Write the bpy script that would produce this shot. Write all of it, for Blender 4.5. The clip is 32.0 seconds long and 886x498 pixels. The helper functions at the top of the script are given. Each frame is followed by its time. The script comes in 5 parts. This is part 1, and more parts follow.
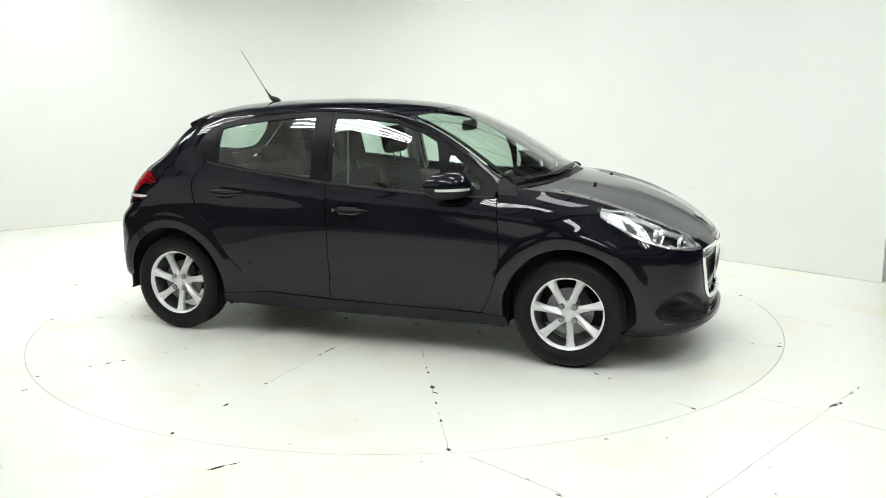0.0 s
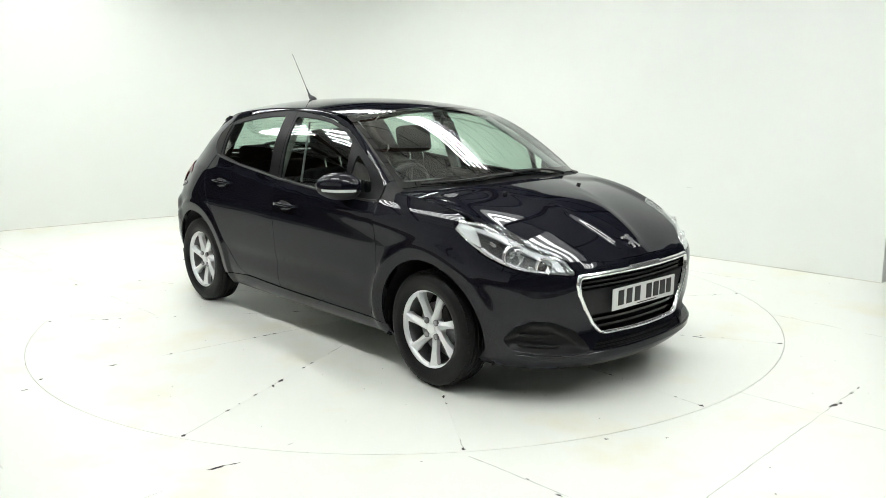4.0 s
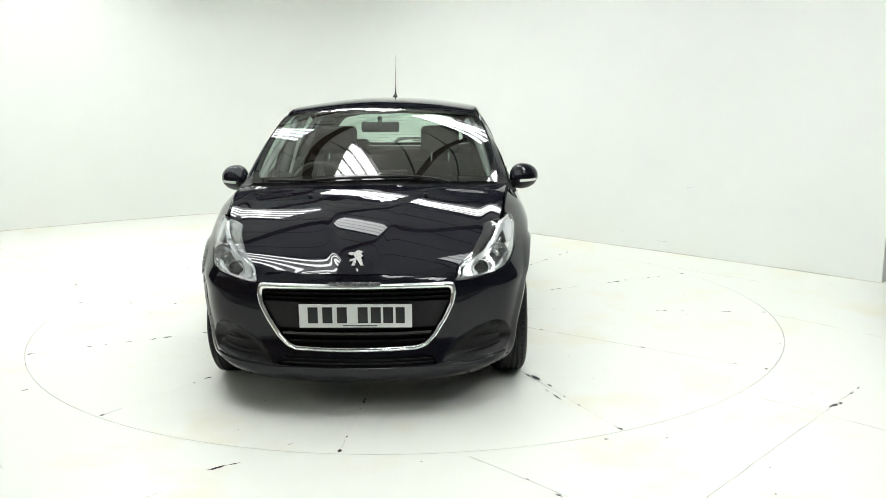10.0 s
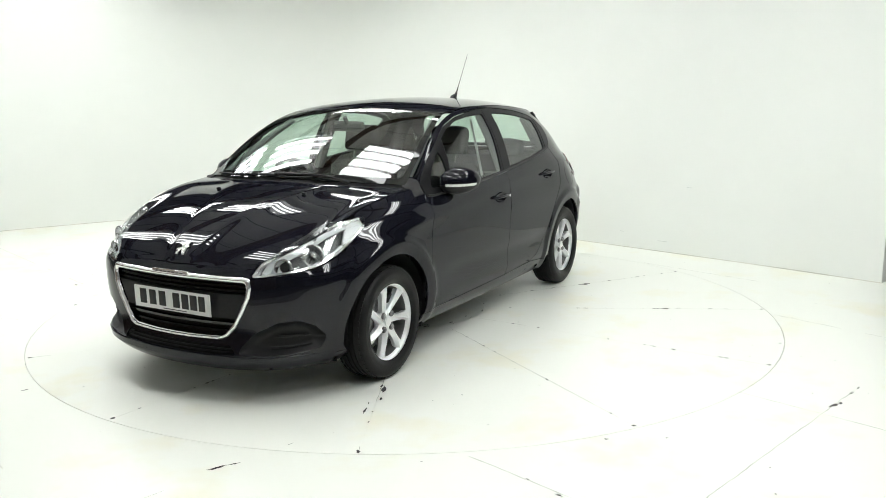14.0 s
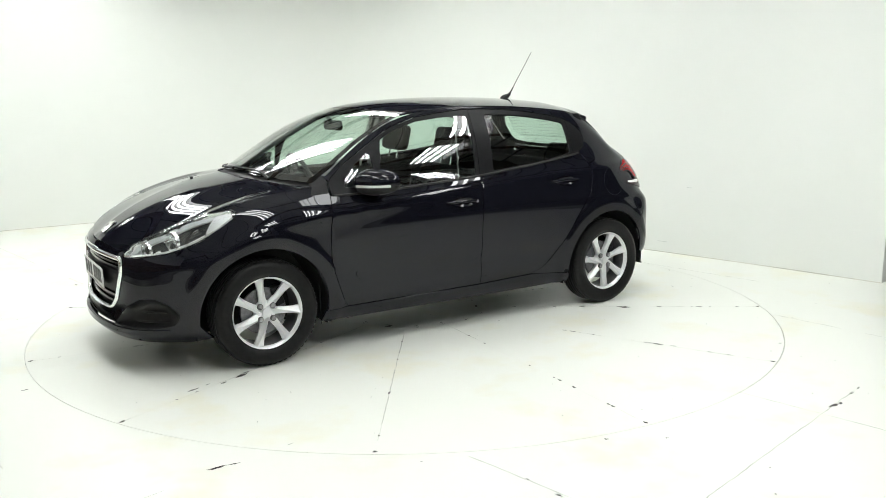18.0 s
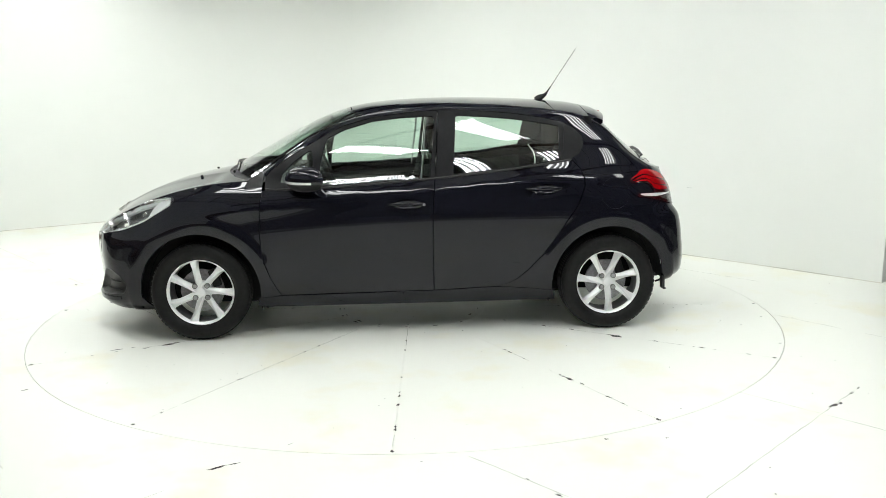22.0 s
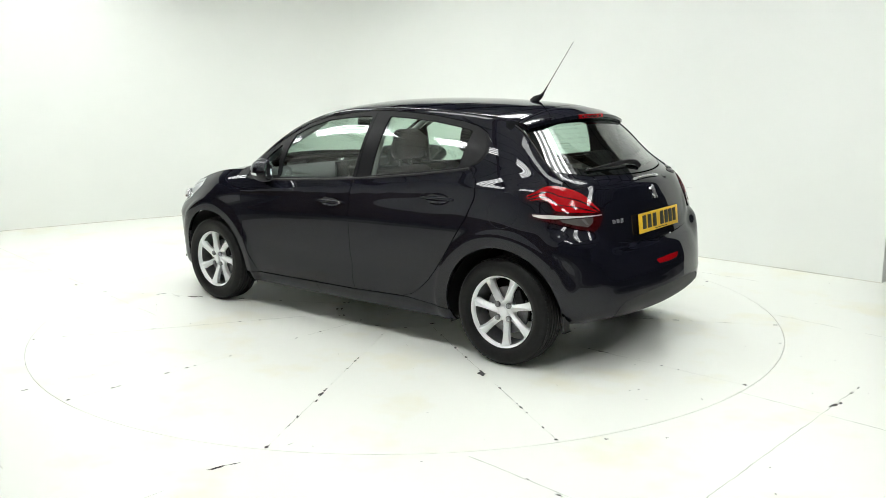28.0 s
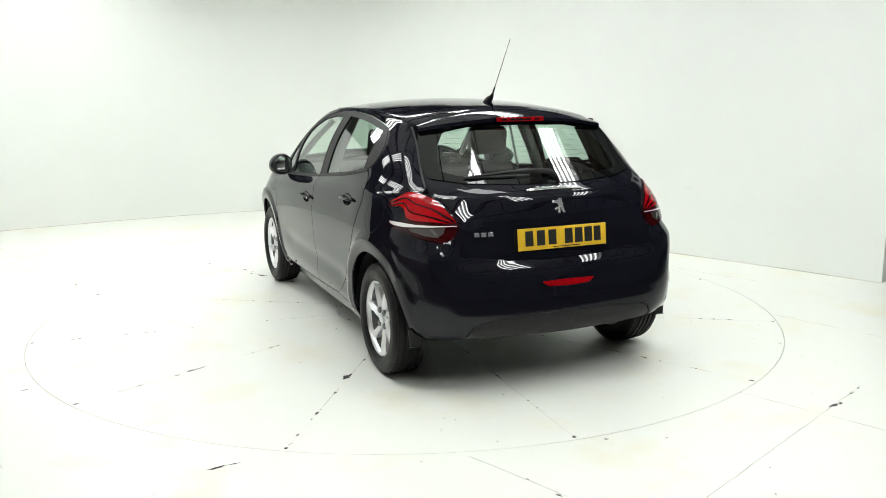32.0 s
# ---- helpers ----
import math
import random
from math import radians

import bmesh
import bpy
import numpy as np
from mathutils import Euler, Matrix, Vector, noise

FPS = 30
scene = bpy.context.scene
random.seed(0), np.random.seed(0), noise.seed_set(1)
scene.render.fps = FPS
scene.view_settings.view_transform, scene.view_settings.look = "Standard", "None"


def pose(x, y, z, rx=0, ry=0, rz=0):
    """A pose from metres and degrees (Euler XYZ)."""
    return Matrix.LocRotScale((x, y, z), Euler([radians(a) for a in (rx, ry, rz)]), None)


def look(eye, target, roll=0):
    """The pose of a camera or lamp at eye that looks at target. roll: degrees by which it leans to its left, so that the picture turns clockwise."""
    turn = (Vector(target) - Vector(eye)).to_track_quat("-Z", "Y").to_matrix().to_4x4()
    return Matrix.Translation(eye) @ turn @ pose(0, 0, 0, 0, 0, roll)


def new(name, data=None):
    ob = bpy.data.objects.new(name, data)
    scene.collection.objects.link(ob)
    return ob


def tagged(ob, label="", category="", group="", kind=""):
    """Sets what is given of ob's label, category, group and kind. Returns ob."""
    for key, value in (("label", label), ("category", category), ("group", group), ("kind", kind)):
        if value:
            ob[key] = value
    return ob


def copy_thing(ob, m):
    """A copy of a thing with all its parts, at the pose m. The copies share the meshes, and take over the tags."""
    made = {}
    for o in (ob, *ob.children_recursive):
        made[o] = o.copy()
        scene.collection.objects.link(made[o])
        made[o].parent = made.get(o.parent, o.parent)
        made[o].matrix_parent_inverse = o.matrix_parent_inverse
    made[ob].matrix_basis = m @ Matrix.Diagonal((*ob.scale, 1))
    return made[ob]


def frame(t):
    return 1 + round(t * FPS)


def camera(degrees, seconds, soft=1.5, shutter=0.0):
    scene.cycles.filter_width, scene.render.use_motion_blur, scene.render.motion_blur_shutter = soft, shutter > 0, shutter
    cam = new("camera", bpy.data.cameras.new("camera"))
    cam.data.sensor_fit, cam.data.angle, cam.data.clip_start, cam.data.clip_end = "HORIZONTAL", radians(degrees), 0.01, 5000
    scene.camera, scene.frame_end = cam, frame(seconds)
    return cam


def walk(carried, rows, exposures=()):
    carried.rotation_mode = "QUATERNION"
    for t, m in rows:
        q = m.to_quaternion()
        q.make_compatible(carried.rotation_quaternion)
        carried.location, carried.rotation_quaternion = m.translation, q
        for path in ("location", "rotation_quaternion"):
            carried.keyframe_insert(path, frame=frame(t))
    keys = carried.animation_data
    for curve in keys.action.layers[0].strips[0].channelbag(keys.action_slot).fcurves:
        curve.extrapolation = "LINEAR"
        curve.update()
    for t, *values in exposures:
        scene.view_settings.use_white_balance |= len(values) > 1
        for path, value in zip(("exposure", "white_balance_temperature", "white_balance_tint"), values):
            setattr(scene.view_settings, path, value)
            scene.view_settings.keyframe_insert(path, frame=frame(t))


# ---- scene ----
# The camera stands still on a tripod; the turntable and the car on it go round.
cam = camera(55.2, 32.0, soft=0.6)
CAM_EYE = (0.0, -5.816, 1.515)
CAM = look(CAM_EYE, (0.03931, -4.83418, 1.3293), -0.46)
walk(cam, [(0.0, CAM), (32.0, CAM)])
# seconds and heading of the turntable in degrees
TURN = [(0, -22.1), (2, -36.4), (4, -50.6), (6, -64.7), (8, -78.85), (10, -93.05), (12, -107.2), (14, -121.2), (16, -135.35), (18, -149.5),
        (20, -163.55), (22, -177.75), (24, -191.95), (26, -206.35), (28, -220.7), (30, -234.65), (32, -248.65)]
CAR_AT = (0.0388, -0.1447)   # the car's middle on the turntable
TABLE_R = 2.455

# ---- light ----
world = bpy.data.worlds.new("studio_world")
scene.world = world
world.use_nodes = True
world.node_tree.nodes["Background"].inputs[0].default_value = (0.94, 1.0, 0.98, 1)
world.node_tree.nodes["Background"].inputs[1].default_value = 0.25
scene.view_settings.exposure = 0.0
TUBE_POWER = 27.2


# ---- materials ----
def principled(name, color, rough=0.5, metal=0.0, coat=0.0, **more):
    m = bpy.data.materials.new(name)
    m.use_nodes = True
    b = m.node_tree.nodes["Principled BSDF"]
    b.inputs["Base Color"].default_value = (*color, 1)
    b.inputs["Roughness"].default_value = rough
    b.inputs["Metallic"].default_value = metal
    b.inputs["Coat Weight"].default_value = coat
    b.inputs["Coat Roughness"].default_value = 0.025
    for key, value in more.items():
        b.inputs[key.replace("_", " ")].default_value = value
    return m


def node(m, kind, **values):
    n = m.node_tree.nodes.new(kind)
    for key, value in values.items():
        n.inputs[key.replace("_", " ")].default_value = value
    return n


def link(m, a, out, b, into):
    m.node_tree.links.new(a.outputs[out], b.inputs[into])


def vary(m, scale, amount, detail=4.0, bump=0.0, bump_scale=None, rough=0.0, tint=None):
    """Adds noise to a material: colour, roughness and relief, in the thing's own metres."""
    b = m.node_tree.nodes["Principled BSDF"]
    at = node(m, "ShaderNodeTexCoord")
    n = node(m, "ShaderNodeTexNoise", Scale=scale, Detail=detail, Roughness=0.6)
    link(m, at, "Object", n, "Vector")
    base = b.inputs["Base Color"].default_value[:3]
    ramp = m.node_tree.nodes.new("ShaderNodeValToRGB")
    dark = tint or [c * (1 - amount) for c in base]
    ramp.color_ramp.elements[0].position, ramp.color_ramp.elements[1].position = 0.35, 0.65
    ramp.color_ramp.elements[0].color = (*dark, 1)
    ramp.color_ramp.elements[1].color = (*[min(1, c * (1 + amount * 0.4)) for c in base], 1)
    link(m, n, "Fac", ramp, "Fac")
    link(m, ramp, "Color", b, "Base Color")
    if rough:
        r = b.inputs["Roughness"].default_value
        mr = node(m, "ShaderNodeMapRange", To_Min=max(0, r - rough), To_Max=r + rough)
        link(m, n, "Fac", mr, "Value")
        link(m, mr, "Result", b, "Roughness")
    if bump:
        n2 = node(m, "ShaderNodeTexNoise", Scale=bump_scale or scale * 8, Detail=3.0)
        link(m, at, "Object", n2, "Vector")
        bp = node(m, "ShaderNodeBump", Strength=bump, Distance=0.004)
        link(m, n2, "Fac", bp, "Height")
        link(m, bp, "Normal", b, "Normal")
    return m


def lacquer(m, least, power, rough):
    """Lays a clear gloss coat over a material: faint when seen squarely, mirror-like at a glancing angle."""
    out = m.node_tree.nodes["Material Output"]
    g = node(m, "ShaderNodeBsdfGlossy", Color=(1, 1, 1, 1), Roughness=rough)
    f = node(m, "ShaderNodeLayerWeight", Blend=0.5)
    up = m.node_tree.nodes.new("ShaderNodeMath")
    up.operation = "POWER"
    up.inputs[1].default_value = power
    link(m, f, "Facing", up, 0)
    gloss = node(m, "ShaderNodeMapRange", To_Min=least, To_Max=1.0)
    link(m, up, "Value", gloss, "Value")
    mix = m.node_tree.nodes.new("ShaderNodeMixShader")
    link(m, gloss, "Result", mix, 0)
    m.node_tree.links.new(m.node_tree.nodes["Principled BSDF"].outputs[0], mix.inputs[1])
    m.node_tree.links.new(g.outputs[0], mix.inputs[2])
    m.node_tree.links.new(mix.outputs[0], out.inputs["Surface"])
    return m


# dark blue with fine flakes under clear lacquer
PAINT = vary(principled("midnight_blue_paint", (0.0078, 0.0081, 0.0138), 0.5, Specular_IOR_Level=0.0), 900, 0.5, detail=2.0)
lacquer(PAINT, 0.034, 5.8, 0.015)
BLACK = vary(principled("black_plastic", (0.010, 0.010, 0.011), 0.45, Specular_IOR_Level=0.25), 60, 0.3, bump=0.08, bump_scale=900)
GLOSSBLACK = principled("gloss_black_trim", (0.006, 0.006, 0.007), 0.12)
RUBBER = vary(principled("tyre_rubber", (0.009, 0.009, 0.009), 0.5, Specular_IOR_Level=0.25), 40, 0.35, rough=0.12, bump=0.1, bump_scale=300)
SEAL = principled("rubber_seal", (0.008, 0.008, 0.008), 0.5)
ALLOY = principled("silver_alloy", (0.93, 0.94, 0.95), 0.34, 0.38)
STEEL = principled("dark_steel", (0.25, 0.25, 0.26), 0.35, 1.0)
CHROME = principled("chrome", (0.94, 0.95, 0.95), 0.14, 0.85)
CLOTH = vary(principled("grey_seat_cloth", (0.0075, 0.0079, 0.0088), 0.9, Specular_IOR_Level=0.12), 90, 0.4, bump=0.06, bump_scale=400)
DASH = vary(principled("dark_dashboard", (0.016, 0.0165, 0.0175), 0.6), 80, 0.25, bump=0.1, bump_scale=600)
TRIMGREY = vary(principled("light_grey_headlining", (0.24, 0.25, 0.24), 0.9), 60, 0.1)
RED = lacquer(principled("red_lamp_lens", (0.33, 0.0022, 0.005), 0.4, Specular_IOR_Level=0.0), 0.04, 5.5, 0.03)
REDDARK = lacquer(principled("dark_red_lamp_lens", (0.038, 0.0012, 0.0022), 0.4, Specular_IOR_Level=0.0), 0.04, 5.5, 0.03)
WHITEPLATE = principled("white_plate", (0.78, 0.79, 0.78), 0.3)
YELLOWPLATE = principled("yellow_plate", (0.80, 0.50, 0.03), 0.3)
INK = principled("plate_ink", (0.012, 0.012, 0.013), 0.4)


def glass_material(name, tint, rough=0.0, clear=0.86):
    """Thin glass: a clear tinted pane with a mirror-like surface."""
    m = bpy.data.materials.new(name)
    m.use_nodes = True
    m.node_tree.nodes.remove(m.node_tree.nodes["Principled BSDF"])
    out = m.node_tree.nodes["Material Output"]
    a = node(m, "ShaderNodeBsdfTransparent", Color=(*tint, 1))
    g = node(m, "ShaderNodeBsdfGlossy", Color=(1, 1, 1, 1), Roughness=rough)
    f = node(m, "ShaderNodeLayerWeight", Blend=0.5)
    up = m.node_tree.nodes.new("ShaderNodeMath")
    up.operation = "POWER"
    up.inputs[1].default_value = 5.0
    link(m, f, "Facing", up, 0)
    gloss = node(m, "ShaderNodeMapRange", To_Min=0.105, To_Max=1.0)
    link(m, up, "Value", gloss, "Value")
    mix = m.node_tree.nodes.new("ShaderNodeMixShader")
    link(m, gloss, "Result", mix, 0)
    m.node_tree.links.new(a.outputs[0], mix.inputs[1])
    m.node_tree.links.new(g.outputs[0], mix.inputs[2])
    m.node_tree.links.new(mix.outputs[0], out.inputs["Surface"])
    return m


GLASS = glass_material("green_tinted_glass", (0.74, 0.86, 0.79))
LENS = glass_material("clear_lamp_lens", (0.93, 0.95, 0.95))


# ---- mesh helpers ----
def mesh_object(name, verts, faces, material, parent=None, label="", smooth=True, normals=None):
    me = bpy.data.meshes.new(name)
    me.from_pydata([tuple(map(float, v)) for v in verts], [], [tuple(map(int, f)) for f in faces])
    me.materials.append(material)
    me.shade_smooth() if smooth else me.shade_flat()
    if normals is not None:
        me.normals_split_custom_set_from_vertices([tuple(map(float, n)) for n in normals])
    ob = new(name, me)
    if parent is not None:
        ob.parent = parent
    if label:
        ob["label"] = label
    return ob


def part(name, bm, material, parent=None, label="", smooth=True):
    """Links a bmesh as one mesh object under a thing or a part."""
    me = bpy.data.meshes.new(name)
    bmesh.ops.recalc_face_normals(bm, faces=bm.faces)
    bm.to_mesh(me)
    bm.free()
    me.materials.append(material)
    if smooth:
        me.shade_smooth()
        me.set_sharp_from_angle(angle=radians(38))
    ob = new(name, me)
    if parent is not None:
        ob.parent = parent
    if label:
        ob["label"] = label
    return ob


def thing(name, label, category, group="", kind=""):
    return tagged(new(name), label, category, group, kind)


def box(bm, c, s, m=None, bevel=0.0):
    """A box of size s at c, with rounded edges."""
    made = bmesh.ops.create_cube(bm, size=1.0, matrix=(m or Matrix()) @ Matrix.Translation(c) @ Matrix.Diagonal((*s, 1)))
    if bevel:
        edges = {e for v in made["verts"] for e in v.link_edges}
        bmesh.ops.bevel(bm, geom=list(edges), offset=bevel, segments=3, profile=0.6, affect="EDGES")
    return bm


def tube(bm, points, radius, sides=8, caps=True):
    """A round bar along points; radius is one number or one for each point."""
    pts = [Vector(p) for p in points]
    rad = radius if isinstance(radius, (list, tuple)) else [radius] * len(pts)
    rings = []
    for i, p in enumerate(pts):
        d = (pts[min(i + 1, len(pts) - 1)] - pts[max(i - 1, 0)]).normalized()
        q = d.to_track_quat("Z", "Y")
        rings.append([bm.verts.new(p + q @ Vector((math.cos(a) * rad[i], math.sin(a) * rad[i], 0))) for a in (2 * math.pi * k / sides for k in range(sides))])
    for a, b in zip(rings, rings[1:]):
        for k in range(sides):
            bm.faces.new((a[k], a[(k + 1) % sides], b[(k + 1) % sides], b[k]))
    if caps:
        bm.faces.new(rings[0][::-1])
        bm.faces.new(rings[-1])
    return bm


def lathe(bm, profile, steps=48, axis="Y", close=False):
    """Turns a profile of (radius, along) about an axis."""
    rings = []
    for k in range(steps):
        a = 2 * math.pi * k / steps
        c, s = math.cos(a), math.sin(a)
        rings.append([bm.verts.new((r * c, h, r * s) if axis == "Y" else (r * c, r * s, h)) for r, h in profile])
    n = len(profile)
    for k in range(steps):
        a, b = rings[k], rings[(k + 1) % steps]
        for i in range(n if close else n - 1):
            bm.faces.new((a[i], a[(i + 1) % n], b[(i + 1) % n], b[i]))
    return bm


# ---- curves ----
def cubic(ts, ys, q):
    """A natural cubic spline through (ts, ys), taken at q."""
    ts, ys, q = np.asarray(ts, float), np.asarray(ys, float), np.asarray(q, float)
    if ys.ndim > 2:
        return cubic(ts, ys.reshape(len(ys), -1), q).reshape(-1, *ys.shape[1:])
    n = len(ts)
    h = np.diff(ts)
    a = np.eye(n)
    r = np.zeros(ys.shape)
    for i in range(1, n - 1):
        a[i, i - 1:i + 2] = h[i - 1], 2 * (h[i - 1] + h[i]), h[i]
        r[i] = 6 * ((ys[i + 1] - ys[i]) / h[i] - (ys[i] - ys[i - 1]) / h[i - 1])
    m = np.linalg.solve(a, r)
    k = np.clip(np.searchsorted(ts, q) - 1, 0, n - 2)
    shape = (-1,) + (1,) * (ys.ndim - 1)
    hk, u, v = h[k].reshape(shape), (ts[k + 1] - q).reshape(shape), (q - ts[k]).reshape(shape)
    return m[k] * u ** 3 / (6 * hk) + m[k + 1] * v ** 3 / (6 * hk) + (ys[k] / hk - m[k] * hk / 6) * u + (ys[k + 1] / hk - m[k + 1] * hk / 6) * v


def chord(pts):
    d = np.linalg.norm(np.diff(np.asarray(pts, float), axis=0), axis=1)
    return np.concatenate([[0], np.cumsum(d)])


def step(a, b, x):
    t = np.clip((np.asarray(x, float) - a) / (b - a), 0, 1)
    return t * t * (3 - 2 * t)


def rounded(corners, gap=0.015):
    """A closed outline from corners (a, b, radius), its corners rounded."""
    pts, n = [], len(corners)
    for i in range(n):
        p, r = np.array(corners[i][:2], float), corners[i][2] if len(corners[i]) > 2 else 0
        if r <= 0:
            pts.append(p)
            continue
        a, b = np.array(corners[i - 1][:2], float) - p, np.array(corners[(i + 1) % n][:2], float) - p
        la, lb = np.linalg.norm(a), np.linalg.norm(b)
        a, b = a / la, b / lb
        ang = math.acos(max(-1, min(1, float(a @ b))))
        t = min(r / math.tan(ang / 2), la * 0.49, lb * 0.49)
        p0, p2 = p + a * t, p + b * t
        for k in range(9):
            s = k / 8
            pts.append((1 - s) ** 2 * p0 + 2 * s * (1 - s) * p + s * s * p2)
    out = []
    for i in range(len(pts)):
        a, b = pts[i], pts[(i + 1) % len(pts)]
        k = max(1, int(np.linalg.norm(b - a) / gap))
        out += [a + (b - a) * j / k for j in range(k)]
    return np.array(out)


def inside(poly, pts):
    pts = np.asarray(pts, float)
    x, y = pts[:, 0][:, None], pts[:, 1][:, None]
    x0, y0 = poly[:, 0], poly[:, 1]
    x1, y1 = np.roll(x0, -1), np.roll(y0, -1)
    with np.errstate(divide="ignore", invalid="ignore"):
        cross = (y0 > y) != (y1 > y)
        at = (x1 - x0) * (y - y0) / (y1 - y0) + x0
    return ((cross & (x < at)).sum(1) % 2).astype(bool)


# ---- the car's skin: one smooth surface, from which all panels are cut ----
# heights of the level lines: front x, rear x, half widths at front, middle, rear; z at front, middle, rear
LEVELS = [(1.985, -1.80, 0.725, 0.745, 0.73, 0.165, 0.165, 0.262),
          (2.032, -1.872, 0.79, 0.798, 0.80, 0.222, 0.235, 0.305),
          (2.008, -1.893, 0.830, 0.838, 0.835, 0.34, 0.36, 0.38),
          (2.006, -1.891, 0.848, 0.852, 0.852, 0.47, 0.51, 0.50),
          (2.006, -1.855, 0.855, 0.862, 0.858, 0.575, 0.68, 0.64),
          (2.000, -1.802, 0.842, 0.856, 0.846, 0.648, 0.86, 0.82)]
NOSE = [(0.0, 0.0), (0.022, 0.34), (0.085, 0.62), (0.20, 0.82), (0.38, 0.93)]
TAIL = [(0.36, 0.965), (0.17, 0.88), (0.07, 0.69), (0.02, 0.38), (0.0, 0.0)]
# the line of the bonnet's edge, the window sill and the tail
WAIST = [(1.985, 0.0, 0.678), (1.966, 0.26, 0.684), (1.910, 0.47, 0.705), (1.80, 0.605, 0.765), (1.62, 0.675, 0.84), (1.26, 0.725, 0.945), (0.92, 0.765, 0.978),
         (-0.15, 0.80, 0.985), (-0.95, 0.782, 1.052), (-1.27, 0.742, 1.058), (-1.46, 0.690, 1.04), (-1.58, 0.630, 1.015), (-1.665, 0.52, 0.998), (-1.72, 0.29, 0.987), (-1.745, 0.0, 0.98)]
# windscreen pillar, roof rail and rear pillar; below it the middle line at the same stations
RAIL = [(0.915, 0.742, 0.99), (0.68, 0.69, 1.165), (0.45, 0.642, 1.295), (0.22, 0.615, 1.368), (-0.15, 0.605, 1.40), (-0.60, 0.598, 1.393), (-1.0, 0.582, 1.362),
        (-1.16, 0.572, 1.328), (-1.29, 0.590, 1.25), (-1.43, 0.622, 1.11), (-1.555, 0.645, 1.022)]
CROWN = [(1.165, 0, 1.0), (0.90, 0, 1.147), (0.64, 0, 1.287), (0.38, 0, 1.391), (-0.10, 0, 1.453), (-0.60, 0, 1.455), (-1.05, 0, 1.431),
         (-1.27, 0, 1.385), (-1.37, 0, 1.29), (-1.558, 0, 1.125), (-1.745, 0, 0.985)]
HOOD_EDGE = [(1.910, 0.47, 0.705), (1.80, 0.605, 0.765), (1.62, 0.675, 0.84), (1.42, 0.707, 0.905), (1.18, 0.735, 0.955), (0.92, 0.765, 0.978)]
HOOD_MID = [(1.985, 0, 0.678), (1.887, 0, 0.750), (1.725, 0, 0.842), (1.53, 0, 0.918), (1.34, 0, 0.967), (1.165, 0, 1.0)]
AXLE, HUB_Z, TYRE_R = 1.269, 0.303, 0.303


def level_line(xf, xr, wf, wm, wr, zf, zm, zr):
    rows = []
    for d, k in NOSE:
        rows.append((xf - d, k * wf))
    rows += [(1.22, wf * 0.997), (0.82, (wf + wm) / 2), (-0.15, wm), (-0.85, (wm + wr) / 2), (-1.27, wr * 0.998)]
    for d, k in TAIL:
        rows.append((xr + d, k * wr))
    out = []
    for x, y in rows:
        f, r = float(step(1.0, 1.75, x)), float(step(-1.1, -1.7, x))
        out.append((x, y, zm + (zf - zm) * f + (zr - zm) * r))
    return out


